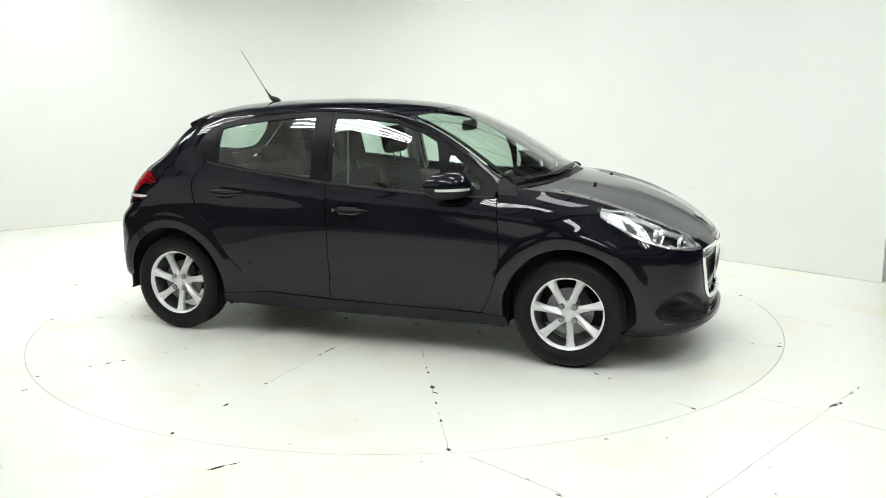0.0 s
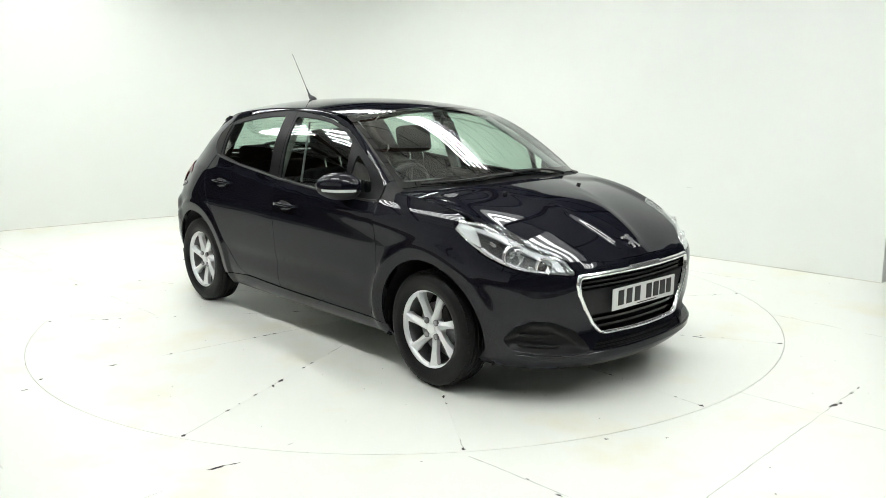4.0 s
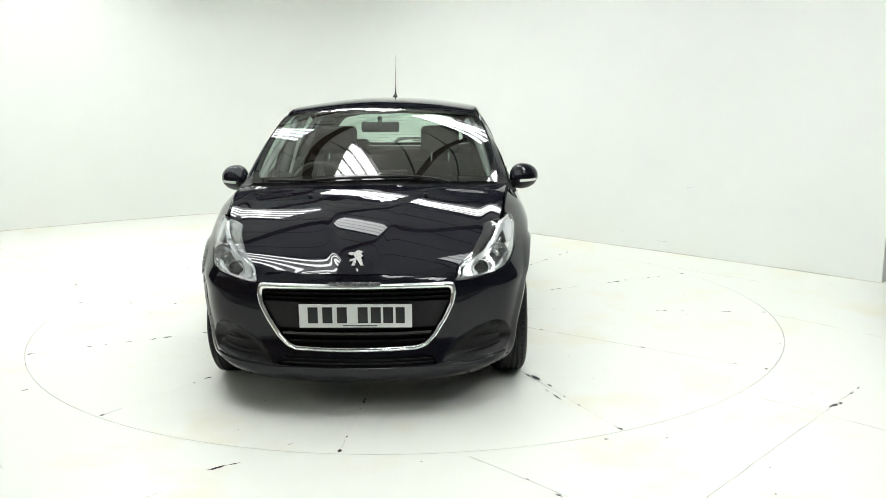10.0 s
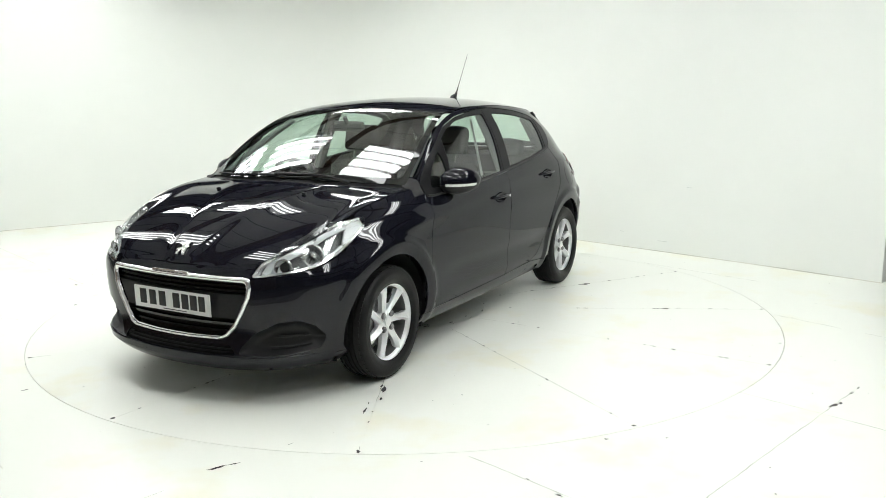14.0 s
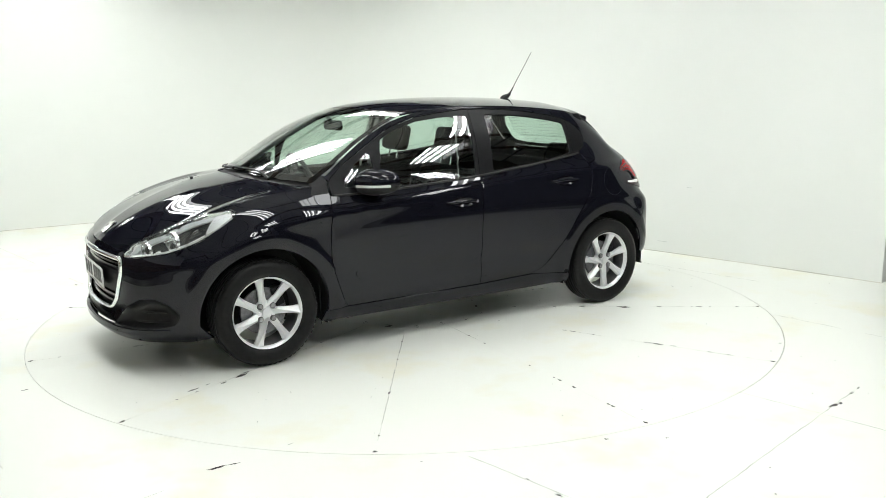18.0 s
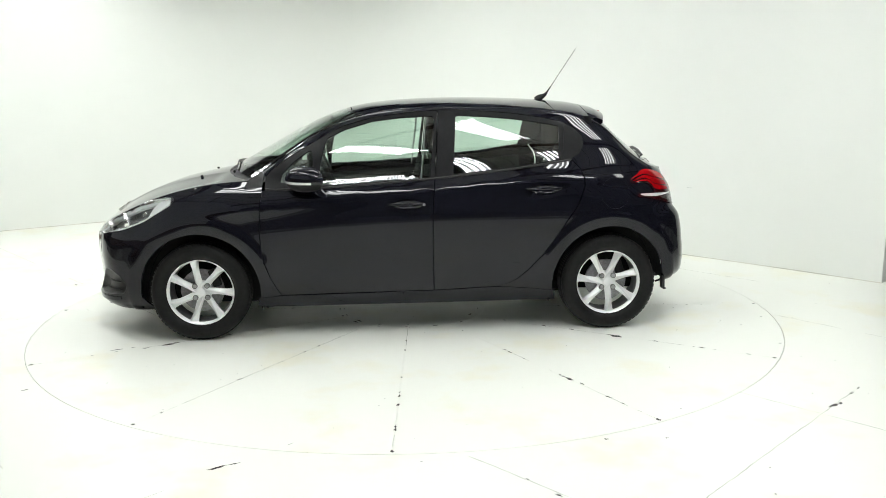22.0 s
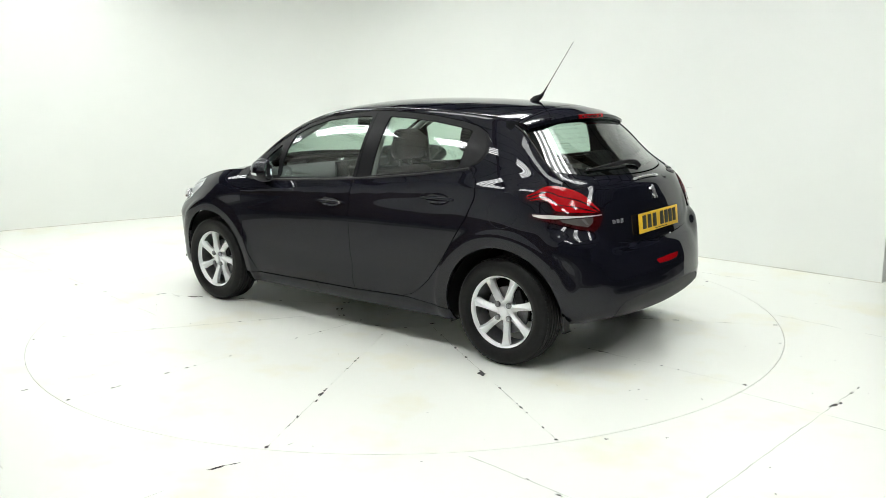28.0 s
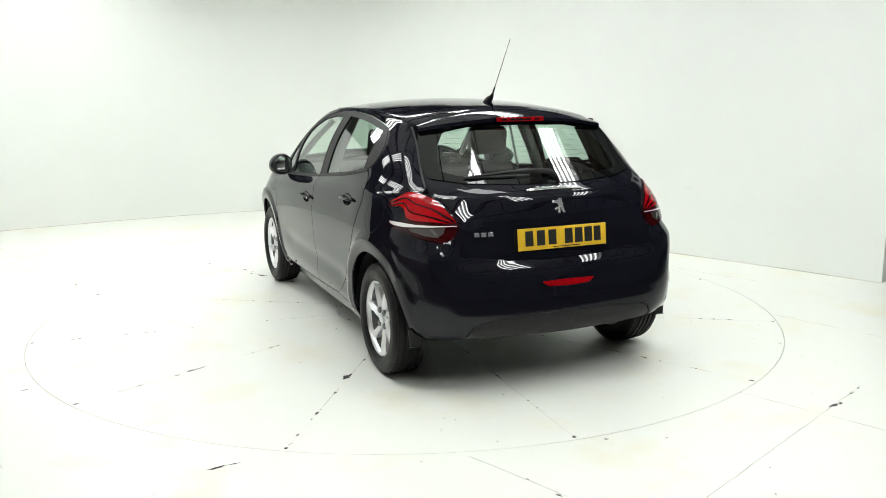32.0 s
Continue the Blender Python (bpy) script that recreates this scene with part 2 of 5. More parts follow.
def sculpt(p, n):
    """Fine shape on the skin: wheel arch flares, the crease of the flanks, the bonnet's folds, the plate recess."""
    x, y, z = p[..., 0], np.abs(p[..., 1]), p[..., 2]
    d = np.zeros(x.shape)
    side = step(0.55, 0.75, y)
    low = step(0.97, 0.90, z)
    for cx in (AXLE, -AXLE):
        r = np.hypot(x - cx, z - HUB_Z)
        d += side * low * (0.013 * step(0.458, 0.436, r) - 0.009 * np.clip((0.436 - r) / 0.07, 0, 1))
    # crease under the windows, hollow beneath it, hollow and lip along the lower doors
    zc = np.interp(x, [-1.7, -1.1, -0.5, -0.15, 0.4, 0.87, 1.15, 1.6], [0.985, 0.968, 0.935, 0.908, 0.868, 0.825, 0.79, 0.76])
    ends = step(1.35, 1.0, x) * step(-1.65, -1.35, x)
    d += side * ends * (0.012 * np.exp(-np.abs(z - zc) / np.where(z > zc, 0.034, 0.020)) - 0.0045 * step(-1.05, -0.75, x) * np.exp(-((z - zc + 0.075) / 0.05) ** 2))
    d += side * 0.007 * np.exp(-((z - 0.935) / 0.055) ** 2) * step(-0.70, -1.30, x) * step(-1.72, -1.5, x)
    zw = np.interp(x, [0.9, 1.26, 1.45, 1.62], [0.925, 0.885, 0.845, 0.80])
    d += step(0.5, 0.7, y) * 0.010 * step(0.3, 0.6, np.abs(n[..., 1])) * np.exp(-((z - zw) / 0.052) ** 2) * step(0.85, 1.15, x) * step(1.72, 1.45, x)
    d -= side * 0.0105 * np.exp(-((z - 0.450 - 0.015 * x) / 0.046) ** 2) * step(0.92, 0.55, np.abs(x + 0.08))
    d += side * 0.004 * np.exp(-np.abs(z - 0.335 - 0.01 * x) / 0.016) * step(0.95, 0.6, np.abs(x + 0.05))
    # bonnet: a raised middle that narrows towards the emblem, and its fold above the grille
    hood = step(1.12, 1.22, x) * step(0.665, 0.69, z) * step(0.70, 0.60, y)
    half = 0.075 + 0.30 * np.clip(1.95 - x, 0, 1)
    d -= hood * 0.013 * (1 - np.exp(-np.clip(y - half, 0, None) / 0.11))
    # its middle ends in a rounded tongue that carries the emblem
    tongue = np.where(z < 0.752, 0.105 * np.sqrt(np.clip((z - 0.697) / 0.055, 0, 1)), 0.105 + 0.40 * (z - 0.752))
    d += hood * 0.0035 * step(0.009, -0.009, y - tongue) * step(1.35, 1.55, x)
    # hollow of the tailgate round the number plate
    zl = 0.695 + 0.28 * y * y
    d += 0.005 * step(0.440, 0.428, z) * step(-1.70, -1.78, x) * step(0.68, 0.55, y)
    # tailgate drawn in above the bumper, whose upper edge rolls over
    back_ = step(-1.6, -1.72, x) * step(0.66, 0.56, y)
    d -= back_ * (0.022 * step(0.86, 0.69, z) * step(0.664, 0.670, z) + 0.014 * np.exp(-np.clip(0.668 - z, 0, None) / 0.022) * step(0.672, 0.666, z))
    corner = step(-1.50, -1.62, x) * step(0.50, 0.64, y)
    d += corner * (0.021 * step(0.795, 0.700, z) * step(0.50, 0.68, z) - 0.007 * step(0.70, 0.795, z) * step(0.90, 0.82, z))
    d -= 0.005 * step(-1.55, -1.68, x) * step(0.885, 0.855, z) * step(zl - 0.03, zl + 0.03, z) * step(0.52, 0.46, y)
    return p + n * d[..., None]


def grid_normals(g):
    du, dv = np.gradient(g, axis=0), np.gradient(g, axis=1)
    n = np.cross(du, dv)
    n /= np.linalg.norm(n, axis=-1, keepdims=True) + 1e-12
    return n


class Skin:
    def __init__(self):
        self.v, self.n, self.f = [], [], []

    def patch(self, g, outward):
        n = grid_normals(g)
        mid = n[g.shape[0] // 2, g.shape[1] // 2]
        if mid @ np.array(outward) < 0:
            n = -n
        g = sculpt(g, n)
        n2 = grid_normals(g)
        n2 *= np.sign((n2 * n).sum(-1, keepdims=True) + 1e-9)
        for s in (1, -1):
            flip = np.array([1, s, 1])
            o = len(self.v)
            self.v += [tuple(q) for q in (g * flip).reshape(-1, 3)]
            self.n += [tuple(q) for q in (n2 * flip).reshape(-1, 3)]
            a, b = g.shape[:2]
            for i in range(a - 1):
                for j in range(b - 1):
                    k = o + i * b + j
                    self.f += [(k, k + 1, k + b + 1), (k, k + b + 1, k + b)]

    def close(self):
        from mathutils.bvhtree import BVHTree
        self.tree = BVHTree.FromPolygons(self.v, self.f)
        self.va, self.na = np.array(self.v), np.array(self.n)

    def cast(self, o, d):
        """The place and smooth normal where the ray from o along d meets the skin, stepping past the seams of its patches."""
        way = Vector(d)
        for j in ((0, 0, 0), (0, 0, -0.004), (0, 0, 0.004), (-0.004, 0, 0), (0.004, 0, 0), (0, 0.004, 0), (0, -0.004, 0), (0, 0, -0.012), (-0.012, 0, 0)):
            start = Vector(o) + Vector(j) + Vector((0, 1e-5 if abs(o[1]) < 1e-6 else 0, 0))
            hit, _, k, _ = self.tree.ray_cast(start, way)
            if hit is not None and Vector(self.n[self.f[k][0]]).dot(way) < 0.05:
                hit -= Vector(j) - way * Vector(j).dot(way)
                break
        else:
            hit, _, k, _ = self.tree.find_nearest(Vector(o) + way * max(0.0, -Vector(o).dot(way)))
        i = list(self.f[k])
        a, b, c = self.va[i]
        v0, v1, v2 = b - a, c - a, np.array(hit) - a
        d00, d01, d11, d20, d21 = v0 @ v0, v0 @ v1, v1 @ v1, v2 @ v0, v2 @ v1
        den = d00 * d11 - d01 * d01 + 1e-18
        w1, w2 = (d11 * d20 - d01 * d21) / den, (d00 * d21 - d01 * d20) / den
        n = (1 - w1 - w2) * self.na[i[0]] + w1 * self.na[i[1]] + w2 * self.na[i[2]]
        return np.array(hit), n / (np.linalg.norm(n) + 1e-12)


def strip(edge, mid, ns=150, nq=60, y_end=1.0):
    """A crowned sheet between a side line and the middle line."""
    t = chord((np.array(edge) + np.array(mid)) / 2)
    q = np.linspace(0, t[-1], ns)
    e, m = cubic(t, np.array(edge), q), cubic(t, np.array(mid), q)
    k = np.linspace(0, y_end, nq)[None, :, None]
    g = m[:, None] * (1 - k ** 2) + e[:, None] * k ** 2
    g[..., 1] = e[:, None, 1] * k[..., 0]
    return g


def waist_at(x):
    """y and z of the waist line at x, on the car's flank."""
    w = np.array(WAIST[3:13])[::-1]
    return cubic(w[:, 0], w[:, 1:], np.atleast_1d(x))


def rail_at(x):
    w = np.array(RAIL)[::-1]
    return cubic(w[:, 0], w[:, 1:], np.atleast_1d(x))


skin = Skin()
rows = np.array([level_line(*lv) for lv in LEVELS] + [WAIST])
u = chord(rows[3])
uq = np.linspace(0, u[-1], 520)
turned = np.array([1, -1, 1])     # carry each line on past the middle, so that it crosses it squarely
u2 = np.concatenate([[-u[1]], u, [2 * u[-1] - u[-2]]])
lines = np.array([cubic(u2, np.concatenate([r[1:2] * turned, r, r[-2:-1] * turned]), uq) for r in rows])
vt = np.array([0, 0.09, 0.21, 0.35, 0.49, 0.66, 0.80])
BODY = np.swapaxes(cubic(vt, lines, np.linspace(0, vt[-1], 150)), 0, 1)
skin.patch(BODY, (0, 1, 0))
skin.patch(strip(HOOD_EDGE, HOOD_MID, 120, 70), (0, 0, 1))
TOP = strip(RAIL, CROWN, 260, 70)
skin.patch(TOP, (0, 0, 1))
rl = np.array(RAIL)
wl = rl.copy()
wl[:, 0] = [0.92, 0.72, 0.46, 0.22, -0.15, -0.6, -1.0, -1.22, -1.36, -1.47, -1.56]
wl[:, 1:] = waist_at(wl[:, 0])
ml = (rl + wl) / 2 + np.array([0, 0.022, 0.012]) * np.clip((rl[:, 2] - wl[:, 2])[:, None] / 0.35, 0, 1)
tt = chord(ml)
tq = np.linspace(0, tt[-1], 200)
sides = np.array([cubic(tt, a, tq) for a in (wl, ml, rl)])
GREENHOUSE = np.swapaxes(cubic([0, 0.5, 1.0], sides, np.linspace(0, 1, 50)), 0, 1)
skin.patch(GREENHOUSE, (0, 1, 0))
skin.close()

# ways of looking at the skin: each takes two numbers to a ray
NOSE_AXIS, TAIL_AXIS, REACH = 1.15, -1.03, 0.87


def from_side(a, b):
    return (a, 3.0, b), (0, -1, 0)


def from_top(a, b):
    return (a, b, 3.0), (0, 0, -1)


def from_rear(a, b):
    return (-4.0, a, b), (1, 0, 0)


def slanted(a, b):
    """From above and ahead; a is x where the ray crosses z = 0.8."""
    return (a + 0.8 * 2.2, b, 3.0), (-0.62470, 0, -0.78087)


def round_nose(a, b):
    c, s = math.cos(a / REACH), math.sin(a / REACH)
    return (NOSE_AXIS + 3 * c, 3 * s, b), (-c, -s, 0)


def round_tail(a, b):
    c, s = math.cos(a / REACH), math.sin(a / REACH)
    return (TAIL_AXIS - 3 * c, 3 * s, b), (c, -s, 0)


def sheet(outer, holes, way, cell=0.02, lift=0.0, turn=0.012, shape=None, roll=None):
    """Cuts a panel out of the skin: verts, faces and normals, with an edge turned in by turn metres.
    lift sets it proud of the skin; shape(a, b) adds to that; roll(p, n) turns the normals."""
    loops = [np.asarray(outer, float)] + [np.asarray(h, float) for h in holes]
    lo, hi = loops[0].min(0), loops[0].max(0)
    gx, gy = np.meshgrid(np.arange(lo[0] + cell / 2, hi[0], cell), np.arange(lo[1] + cell / 2, hi[1], cell))
    gx = gx + (np.arange(gx.shape[0]) % 2)[:, None] * cell / 2
    pts = np.stack([gx.ravel(), gy.ravel()], 1)
    keep = inside(loops[0], pts)
    for h in loops[1:]:
        keep &= ~inside(h, pts)
    pts = pts[keep]
    ring = np.concatenate(loops)
    if len(pts):
        near = np.sqrt(((pts[:, None] - ring[None]) ** 2).sum(2)).min(1)
        pts = pts[near > cell * 0.45]
    edges, o = [], 0
    for lp in loops:
        edges += [(o + i, o + (i + 1) % len(lp)) for i in range(len(lp))]
        o += len(lp)
    from mathutils.geometry import delaunay_2d_cdt
    flat = [Vector(map(float, p)) for p in np.concatenate([ring, pts])]
    v2, _, tris, _, _, _ = delaunay_2d_cdt(flat, edges, [], 0, 1e-7)
    v2 = np.array([tuple(v) for v in v2])
    tris = np.array([t for t in tris if len(t) == 3])
    mid = v2[tris].mean(1)
    ok = inside(loops[0], mid)
    for h in loops[1:]:
        ok &= ~inside(h, mid)
    tris = tris[ok]
    P, N = [], []
    for a, b in v2:
        p, n = skin.cast(*way(a, b))
        P.append(p + n * (lift + (shape(a, b) if shape else 0.0)))
        N.append(n)
    P, N = np.array(P), np.array(N)
    a, b, c = P[tris[:, 0]], P[tris[:, 1]], P[tris[:, 2]]
    facing = (np.cross(b - a, c - a) * N[tris[:, 0]]).sum(1)
    tris[facing < 0] = tris[facing < 0][:, ::-1]
    if shape:   # the added shape turns the normals
        fn = np.cross(P[tris[:, 1]] - P[tris[:, 0]], P[tris[:, 2]] - P[tris[:, 0]])
        N = np.zeros_like(P)
        for k in range(3):
            np.add.at(N, tris[:, k], fn)
        N /= np.linalg.norm(N, axis=1, keepdims=True) + 1e-12
    else:       # even out the normals between neighbours
        for _ in range(3):
            M = N * 2.0
            for i, j in ((0, 1), (1, 2), (2, 0)):
                np.add.at(M, tris[:, i], N[tris[:, j]])
                np.add.at(M, tris[:, j], N[tris[:, i]])
            N = M / (np.linalg.norm(M, axis=1, keepdims=True) + 1e-12)
    if roll:
        N = np.array([roll(p, n) for p, n in zip(P, N)])
    faces = [tuple(t) for t in tris]
    if turn:
        count = {}
        for t in tris:
            for i in range(3):
                e = (int(t[i]), int(t[(i + 1) % 3]))
                count[e] = count.get(e, 0) + 1
        rim = [e for e in count if (e[1], e[0]) not in count]
        vs, ns, o = [], [], len(P)
        for i, j in rim:
            out = np.cross(P[j] - P[i], N[i])
            out /= np.linalg.norm(out) + 1e-12
            k = o + len(vs)
            vs += [P[i], P[j], P[j] - N[j] * turn, P[i] - N[i] * turn]
            ns += [N[i] * 0.5 + out * 0.5, N[j] * 0.5 + out * 0.5, out, out]
            faces.append((k + 1, k, k + 3, k + 2))
        if vs:
            P, N = np.concatenate([P, vs]), np.concatenate([N, ns])
    return P, faces, N


def cut(name, outer, holes, way, material, parent, label="", mirror=False, both=False, **how):
    """A panel as a part; both adds its twin on the other flank."""
    P, faces, N = sheet(outer, holes, way, **how)
    made = []
    for s in ((1, -1) if both else (-1,) if mirror else (1,)):
        k = np.array([1, s, 1])
        made.append(mesh_object(name, P * k, faces if s > 0 else [f[::-1] for f in faces], material, parent, label, normals=N * k))
    return made


def rail_roll(p, n):
    """Rounds the fold where the flank turns over into the roof, the windscreen and the tailgate."""
    x = float(np.clip(p[0], -1.54, 0.88))
    ry, rz = rail_at(x)[0]
    w = 0.92 * math.exp(-(math.hypot(abs(p[1]) - ry, p[2] - rz) / 0.014) ** 2)
    if w < 0.02:
        return n
    mid = skin.cast(*from_top(x, ry - 0.022))[1] + skin.cast(*from_side(x, rz - 0.03))[1]
    mid = mid / np.linalg.norm(mid) * np.array([1, 1 if p[1] >= 0 else -1, 1])
    n = n * (1 - w) + mid * w
    return n / np.linalg.norm(n)


def pane_roll(p, n):
    """The even curve of the rear window."""
    y, z = p[1], p[2] - 1.2
    n = np.array([-1, 2 * y * (0.408 + 0.134 * z - 0.074 * y * y), 1.151 - 0.648 * z + 0.134 * y * y])
    return n / np.linalg.norm(n)


def arch(cx, r, a0, a1, n=28):
    """Points of a wheel arch's edge, in x and z, from angle a0 to a1."""
    return [(cx + r * math.cos(radians(a)), HUB_Z + r * math.sin(radians(a))) for a in np.linspace(a0, a1, n)]


def line_of(fn, x0, x1, n, dz=0.0):
    """Points (x, z) along the waist or the rail."""
    return [(x, float(fn(x)[0][1]) + dz) for x in np.linspace(x0, x1, n)]


# ---- the car ----
car = thing("car", "dark midnight blue five-door hatchback parked on the turntable", "car")
ARCH_R = 0.366


def sym(pts):
    """Closes a half outline by its mirror image in the second number."""
    return list(pts) + [(a, -b) for a, b in reversed(pts) if abs(b) > 1e-6]


def symy(pts):
    """Closes a half outline by its mirror image in the first number."""
    return list(pts) + [(-a, b) for a, b in reversed(pts) if abs(a) > 1e-6]


def inset(poly, d):
    """A closed outline moved inwards by d."""
    p = np.asarray(poly, float)
    t = np.roll(p, -1, 0) - np.roll(p, 1, 0)
    n = np.stack([-t[:, 1], t[:, 0]], 1)
    n /= np.linalg.norm(n, axis=1, keepdims=True) + 1e-12
    area = (p[:, 0] * np.roll(p[:, 1], -1) - np.roll(p[:, 0], -1) * p[:, 1]).sum()
    return p + n * d * (1 if area > 0 else -1)


def on_skin(way, a, b, lift=0.0):
    p, n = skin.cast(*way(a, b))
    return p + n * lift


def frame_on(way, a, b, lift=0.0, up=(0, 0, 1)):
    """A pose on the skin: x along, y up the surface, z outwards."""
    p, n = skin.cast(*way(a, b))
    z = Vector(n)
    x = Vector(up).cross(z).normalized()
    y = z.cross(x)
    return Matrix.Translation(Vector(p + n * lift)) @ Matrix((x, y, z)).transposed().to_4x4()


def twin(ob):
    """The mirror image of a part on the other flank, with its own parts."""
    for o in (ob, *ob.children):
        me = o.data.copy()
        me.transform(Matrix.Diagonal((1, -1, 1, 1)))
        me.flip_normals()
        c = new(o.name.split(".")[0], me)
        c.parent = car if o is ob else top
        if o.get("label"):
            c["label"] = o["label"]
        if o is ob:
            top = c
    return top


def nose_arch(a0, a1, n=14):
    """The front arch's edge, in the numbers of round_nose."""
    return [(REACH * math.atan2(on_skin(from_side, x, z)[1], x - NOSE_AXIS), z) for x, z in arch(AXLE, ARCH_R, a0, a1, n)]


def tail_arch(a0, a1, n=14):
    """The rear arch's edge, in the numbers of round_tail."""
    return [(REACH * math.atan2(on_skin(from_side, x, z)[1], TAIL_AXIS - x), z) for x, z in arch(-AXLE, ARCH_R, a0, a1, n)]


FRIT = principled("black_glass_border", (0.006, 0.007, 0.007), 0.02)
CHIN = vary(principled("matt_black_bumper", (0.013, 0.013, 0.014), 0.5, Specular_IOR_Level=0.3), 50, 0.2, bump=0.06, bump_scale=800)

# bonnet, windscreen, roof
hood = rounded(sym([(2.075, 0.0), (2.054, 0.24), (1.981, 0.456), (1.86, 0.565), (1.63, 0.655), (1.50, 0.679), (1.40, 0.692), (1.34, 0.700), (1.144, 0.719), (1.06, 0.727), (0.815, 0.755), (0.90, 0.60), (0.965, 0.40), (0.995, 0.2), (1.002, 0.0)]))
cut("bonnet", hood, [], slanted, PAINT, car, cell=0.0115)
cowl = rounded(sym([(1.165, 0.0), (1.15, 0.22), (1.11, 0.42), (1.04, 0.60), (0.945, 0.75), (0.915, 0.735), (0.99, 0.58), (1.05, 0.42), (1.09, 0.22), (1.105, 0.0)]))
cut("cowl_panel", cowl, [], from_top, BLACK, car, lift=-0.012)
screen_pts = sym([(1.125, 0.0), (1.105, 0.28), (1.035, 0.51), (0.935, 0.712), (0.70, 0.680), (0.47, 0.634), (0.27, 0.586), (0.335, 0.33), (0.352, 0.0)])
screen = rounded([(a, b, 0.03) for a, b in screen_pts])
see = rounded([(a, b, 0.05) for a, b in sym([(1.075, 0.0), (1.055, 0.28), (0.995, 0.495), (0.915, 0.678), (0.70, 0.646), (0.47, 0.602), (0.295, 0.558), (0.36, 0.33), (0.372, 0.0)])])
cut("windscreen", see, [], from_top, GLASS, car, turn=0)[0].visible_shadow = False
cut("windscreen_border", screen, [see], from_top, FRIT, car, turn=0.004)
roof = rounded(sym([(0.345, 0.0), (0.328, 0.33), (0.262, 0.575), (0.10, 0.592), (-0.2, 0.592), (-0.6, 0.585), (-1.0, 0.576), (-1.10, 0.572), (-1.185, 0.569), (-1.195, 0.3), (-1.20, 0.0)]))
cut("roof", roof, [], from_top, PAINT, car, cell=0.016, roll=rail_roll)
lining = rounded(sym([(0.30, 0.0), (0.25, 0.52), (-0.2, 0.55), (-1.0, 0.52), (-1.15, 0.50), (-1.18, 0.0)]))
cut("headlining", lining, [], from_top, TRIMGREY, car, lift=-0.03, turn=0)

# rear spoiler: a thin wing that carries the roof on over the rear window
def spoiler():
    ys = np.linspace(-0.562, 0.562, 45)
    rows_ = []
    for y in ys:
        k = (y / 0.562) ** 2
        x0, z0 = on_skin(from_top, -1.203 + 0.013 * k, y)[[0, 2]]
        x1, z1 = -1.358 + 0.085 * k, 1.366 - 0.050 * k
        rows_.append([(x0, y, z0), ((x0 + x1) / 2, y, (z0 + z1) / 2 + 0.008), (x1 + 0.02, y, z1 + 0.004), (x1, y, z1 - 0.004), (x1 - 0.002, y, z1 - 0.022), (x1 + 0.014, y, z1 - 0.034), (-1.285 + 0.05 * k, y, 1.335 - 0.035 * k), (-1.23 + 0.03 * k, y, 1.36 - 0.05 * k)])
    n = len(rows_[0])
    v = [p for r in rows_ for p in r]
    f = [(i * n + j, i * n + (j + 1) % n, (i + 1) * n + (j + 1) % n, (i + 1) * n + j) for i in range(len(rows_) - 1) for j in range(n)]
    f += [tuple(range(n)), tuple((len(rows_) - 1) * n + j for j in range(n))[::-1]]
    bm = bmesh.new()
    vs = [bm.verts.new(p) for p in v]
    for q in f:
        bm.faces.new([vs[i] for i in q])
    return part("spoiler", bm, PAINT, car)


spoiler()
bm = bmesh.new()
box(bm, (-1.352, 0, 1.350), (0.014, 0.29, 0.024), bevel=0.005)
brake = part("high_brake_light", bm, RED, car, "red high-level brake light")
for k in range(5):
    bm = bmesh.new()
    box(bm, (-1.3565, -0.10 + 0.05 * k, 1.350), (0.008, 0.03, 0.012), bevel=0.003)
    part("light_cell", bm, REDDARK, brake)

# seal along the joint of tailgate and body
for s in (1, -1):
    bm = bmesh.new()
    tube(bm, [(x, s * (float(rail_at(x)[0][0]) + 0.0005), float(rail_at(x)[0][1]) + 0.0005) for x in np.linspace(-1.17, -1.55, 40)], 0.0045, 8)
    part("tailgate_seal", bm, SEAL, car)

# tailgate with its window
rear_glass_pts = symy([(0.0, 1.352), (0.3, 1.345), (0.49, 1.328), (0.553, 1.300), (0.585, 1.245), (0.606, 1.19), (0.615, 1.13), (0.614, 1.092), (0.602, 1.068), (0.45, 1.045), (0.2, 1.036), (0.0, 1.034)])
rear_out = rounded([(a, b, 0.03) for a, b in rear_glass_pts])
rear_see = rounded([(a, b, 0.05) for a, b in symy([(0.0, 1.322), (0.3, 1.315), (0.44, 1.29), (0.50, 1.22), (0.53, 1.14), (0.535, 1.095), (0.44, 1.075), (0.2, 1.062), (0.0, 1.06)])])
cut("rear_window", rear_see, [], from_rear, GLASS, car, turn=0, roll=pane_roll)[0].visible_shadow = False
cut("rear_window_border", rear_out, [rear_see], from_rear, FRIT, car, turn=0.004, roll=pane_roll)
gate_pts = symy([(0.0, 1.028), (0.2, 1.030), (0.45, 1.039), (0.602, 1.062), (0.619, 1.086), (0.630, 1.055), (0.640, 1.02), (0.640, 0.965), (0.612, 0.92), (0.586, 0.886), (0.562, 0.845), (0.578, 0.80), (0.575, 0.765), (0.535, 0.72), (0.46, 0.697), (0.357, 0.684), (0.2, 0.676), (0.0, 0.672)])
cut("tailgate", rounded(gate_pts, 0.012), [], from_rear, PAINT, car, cell=0.012)
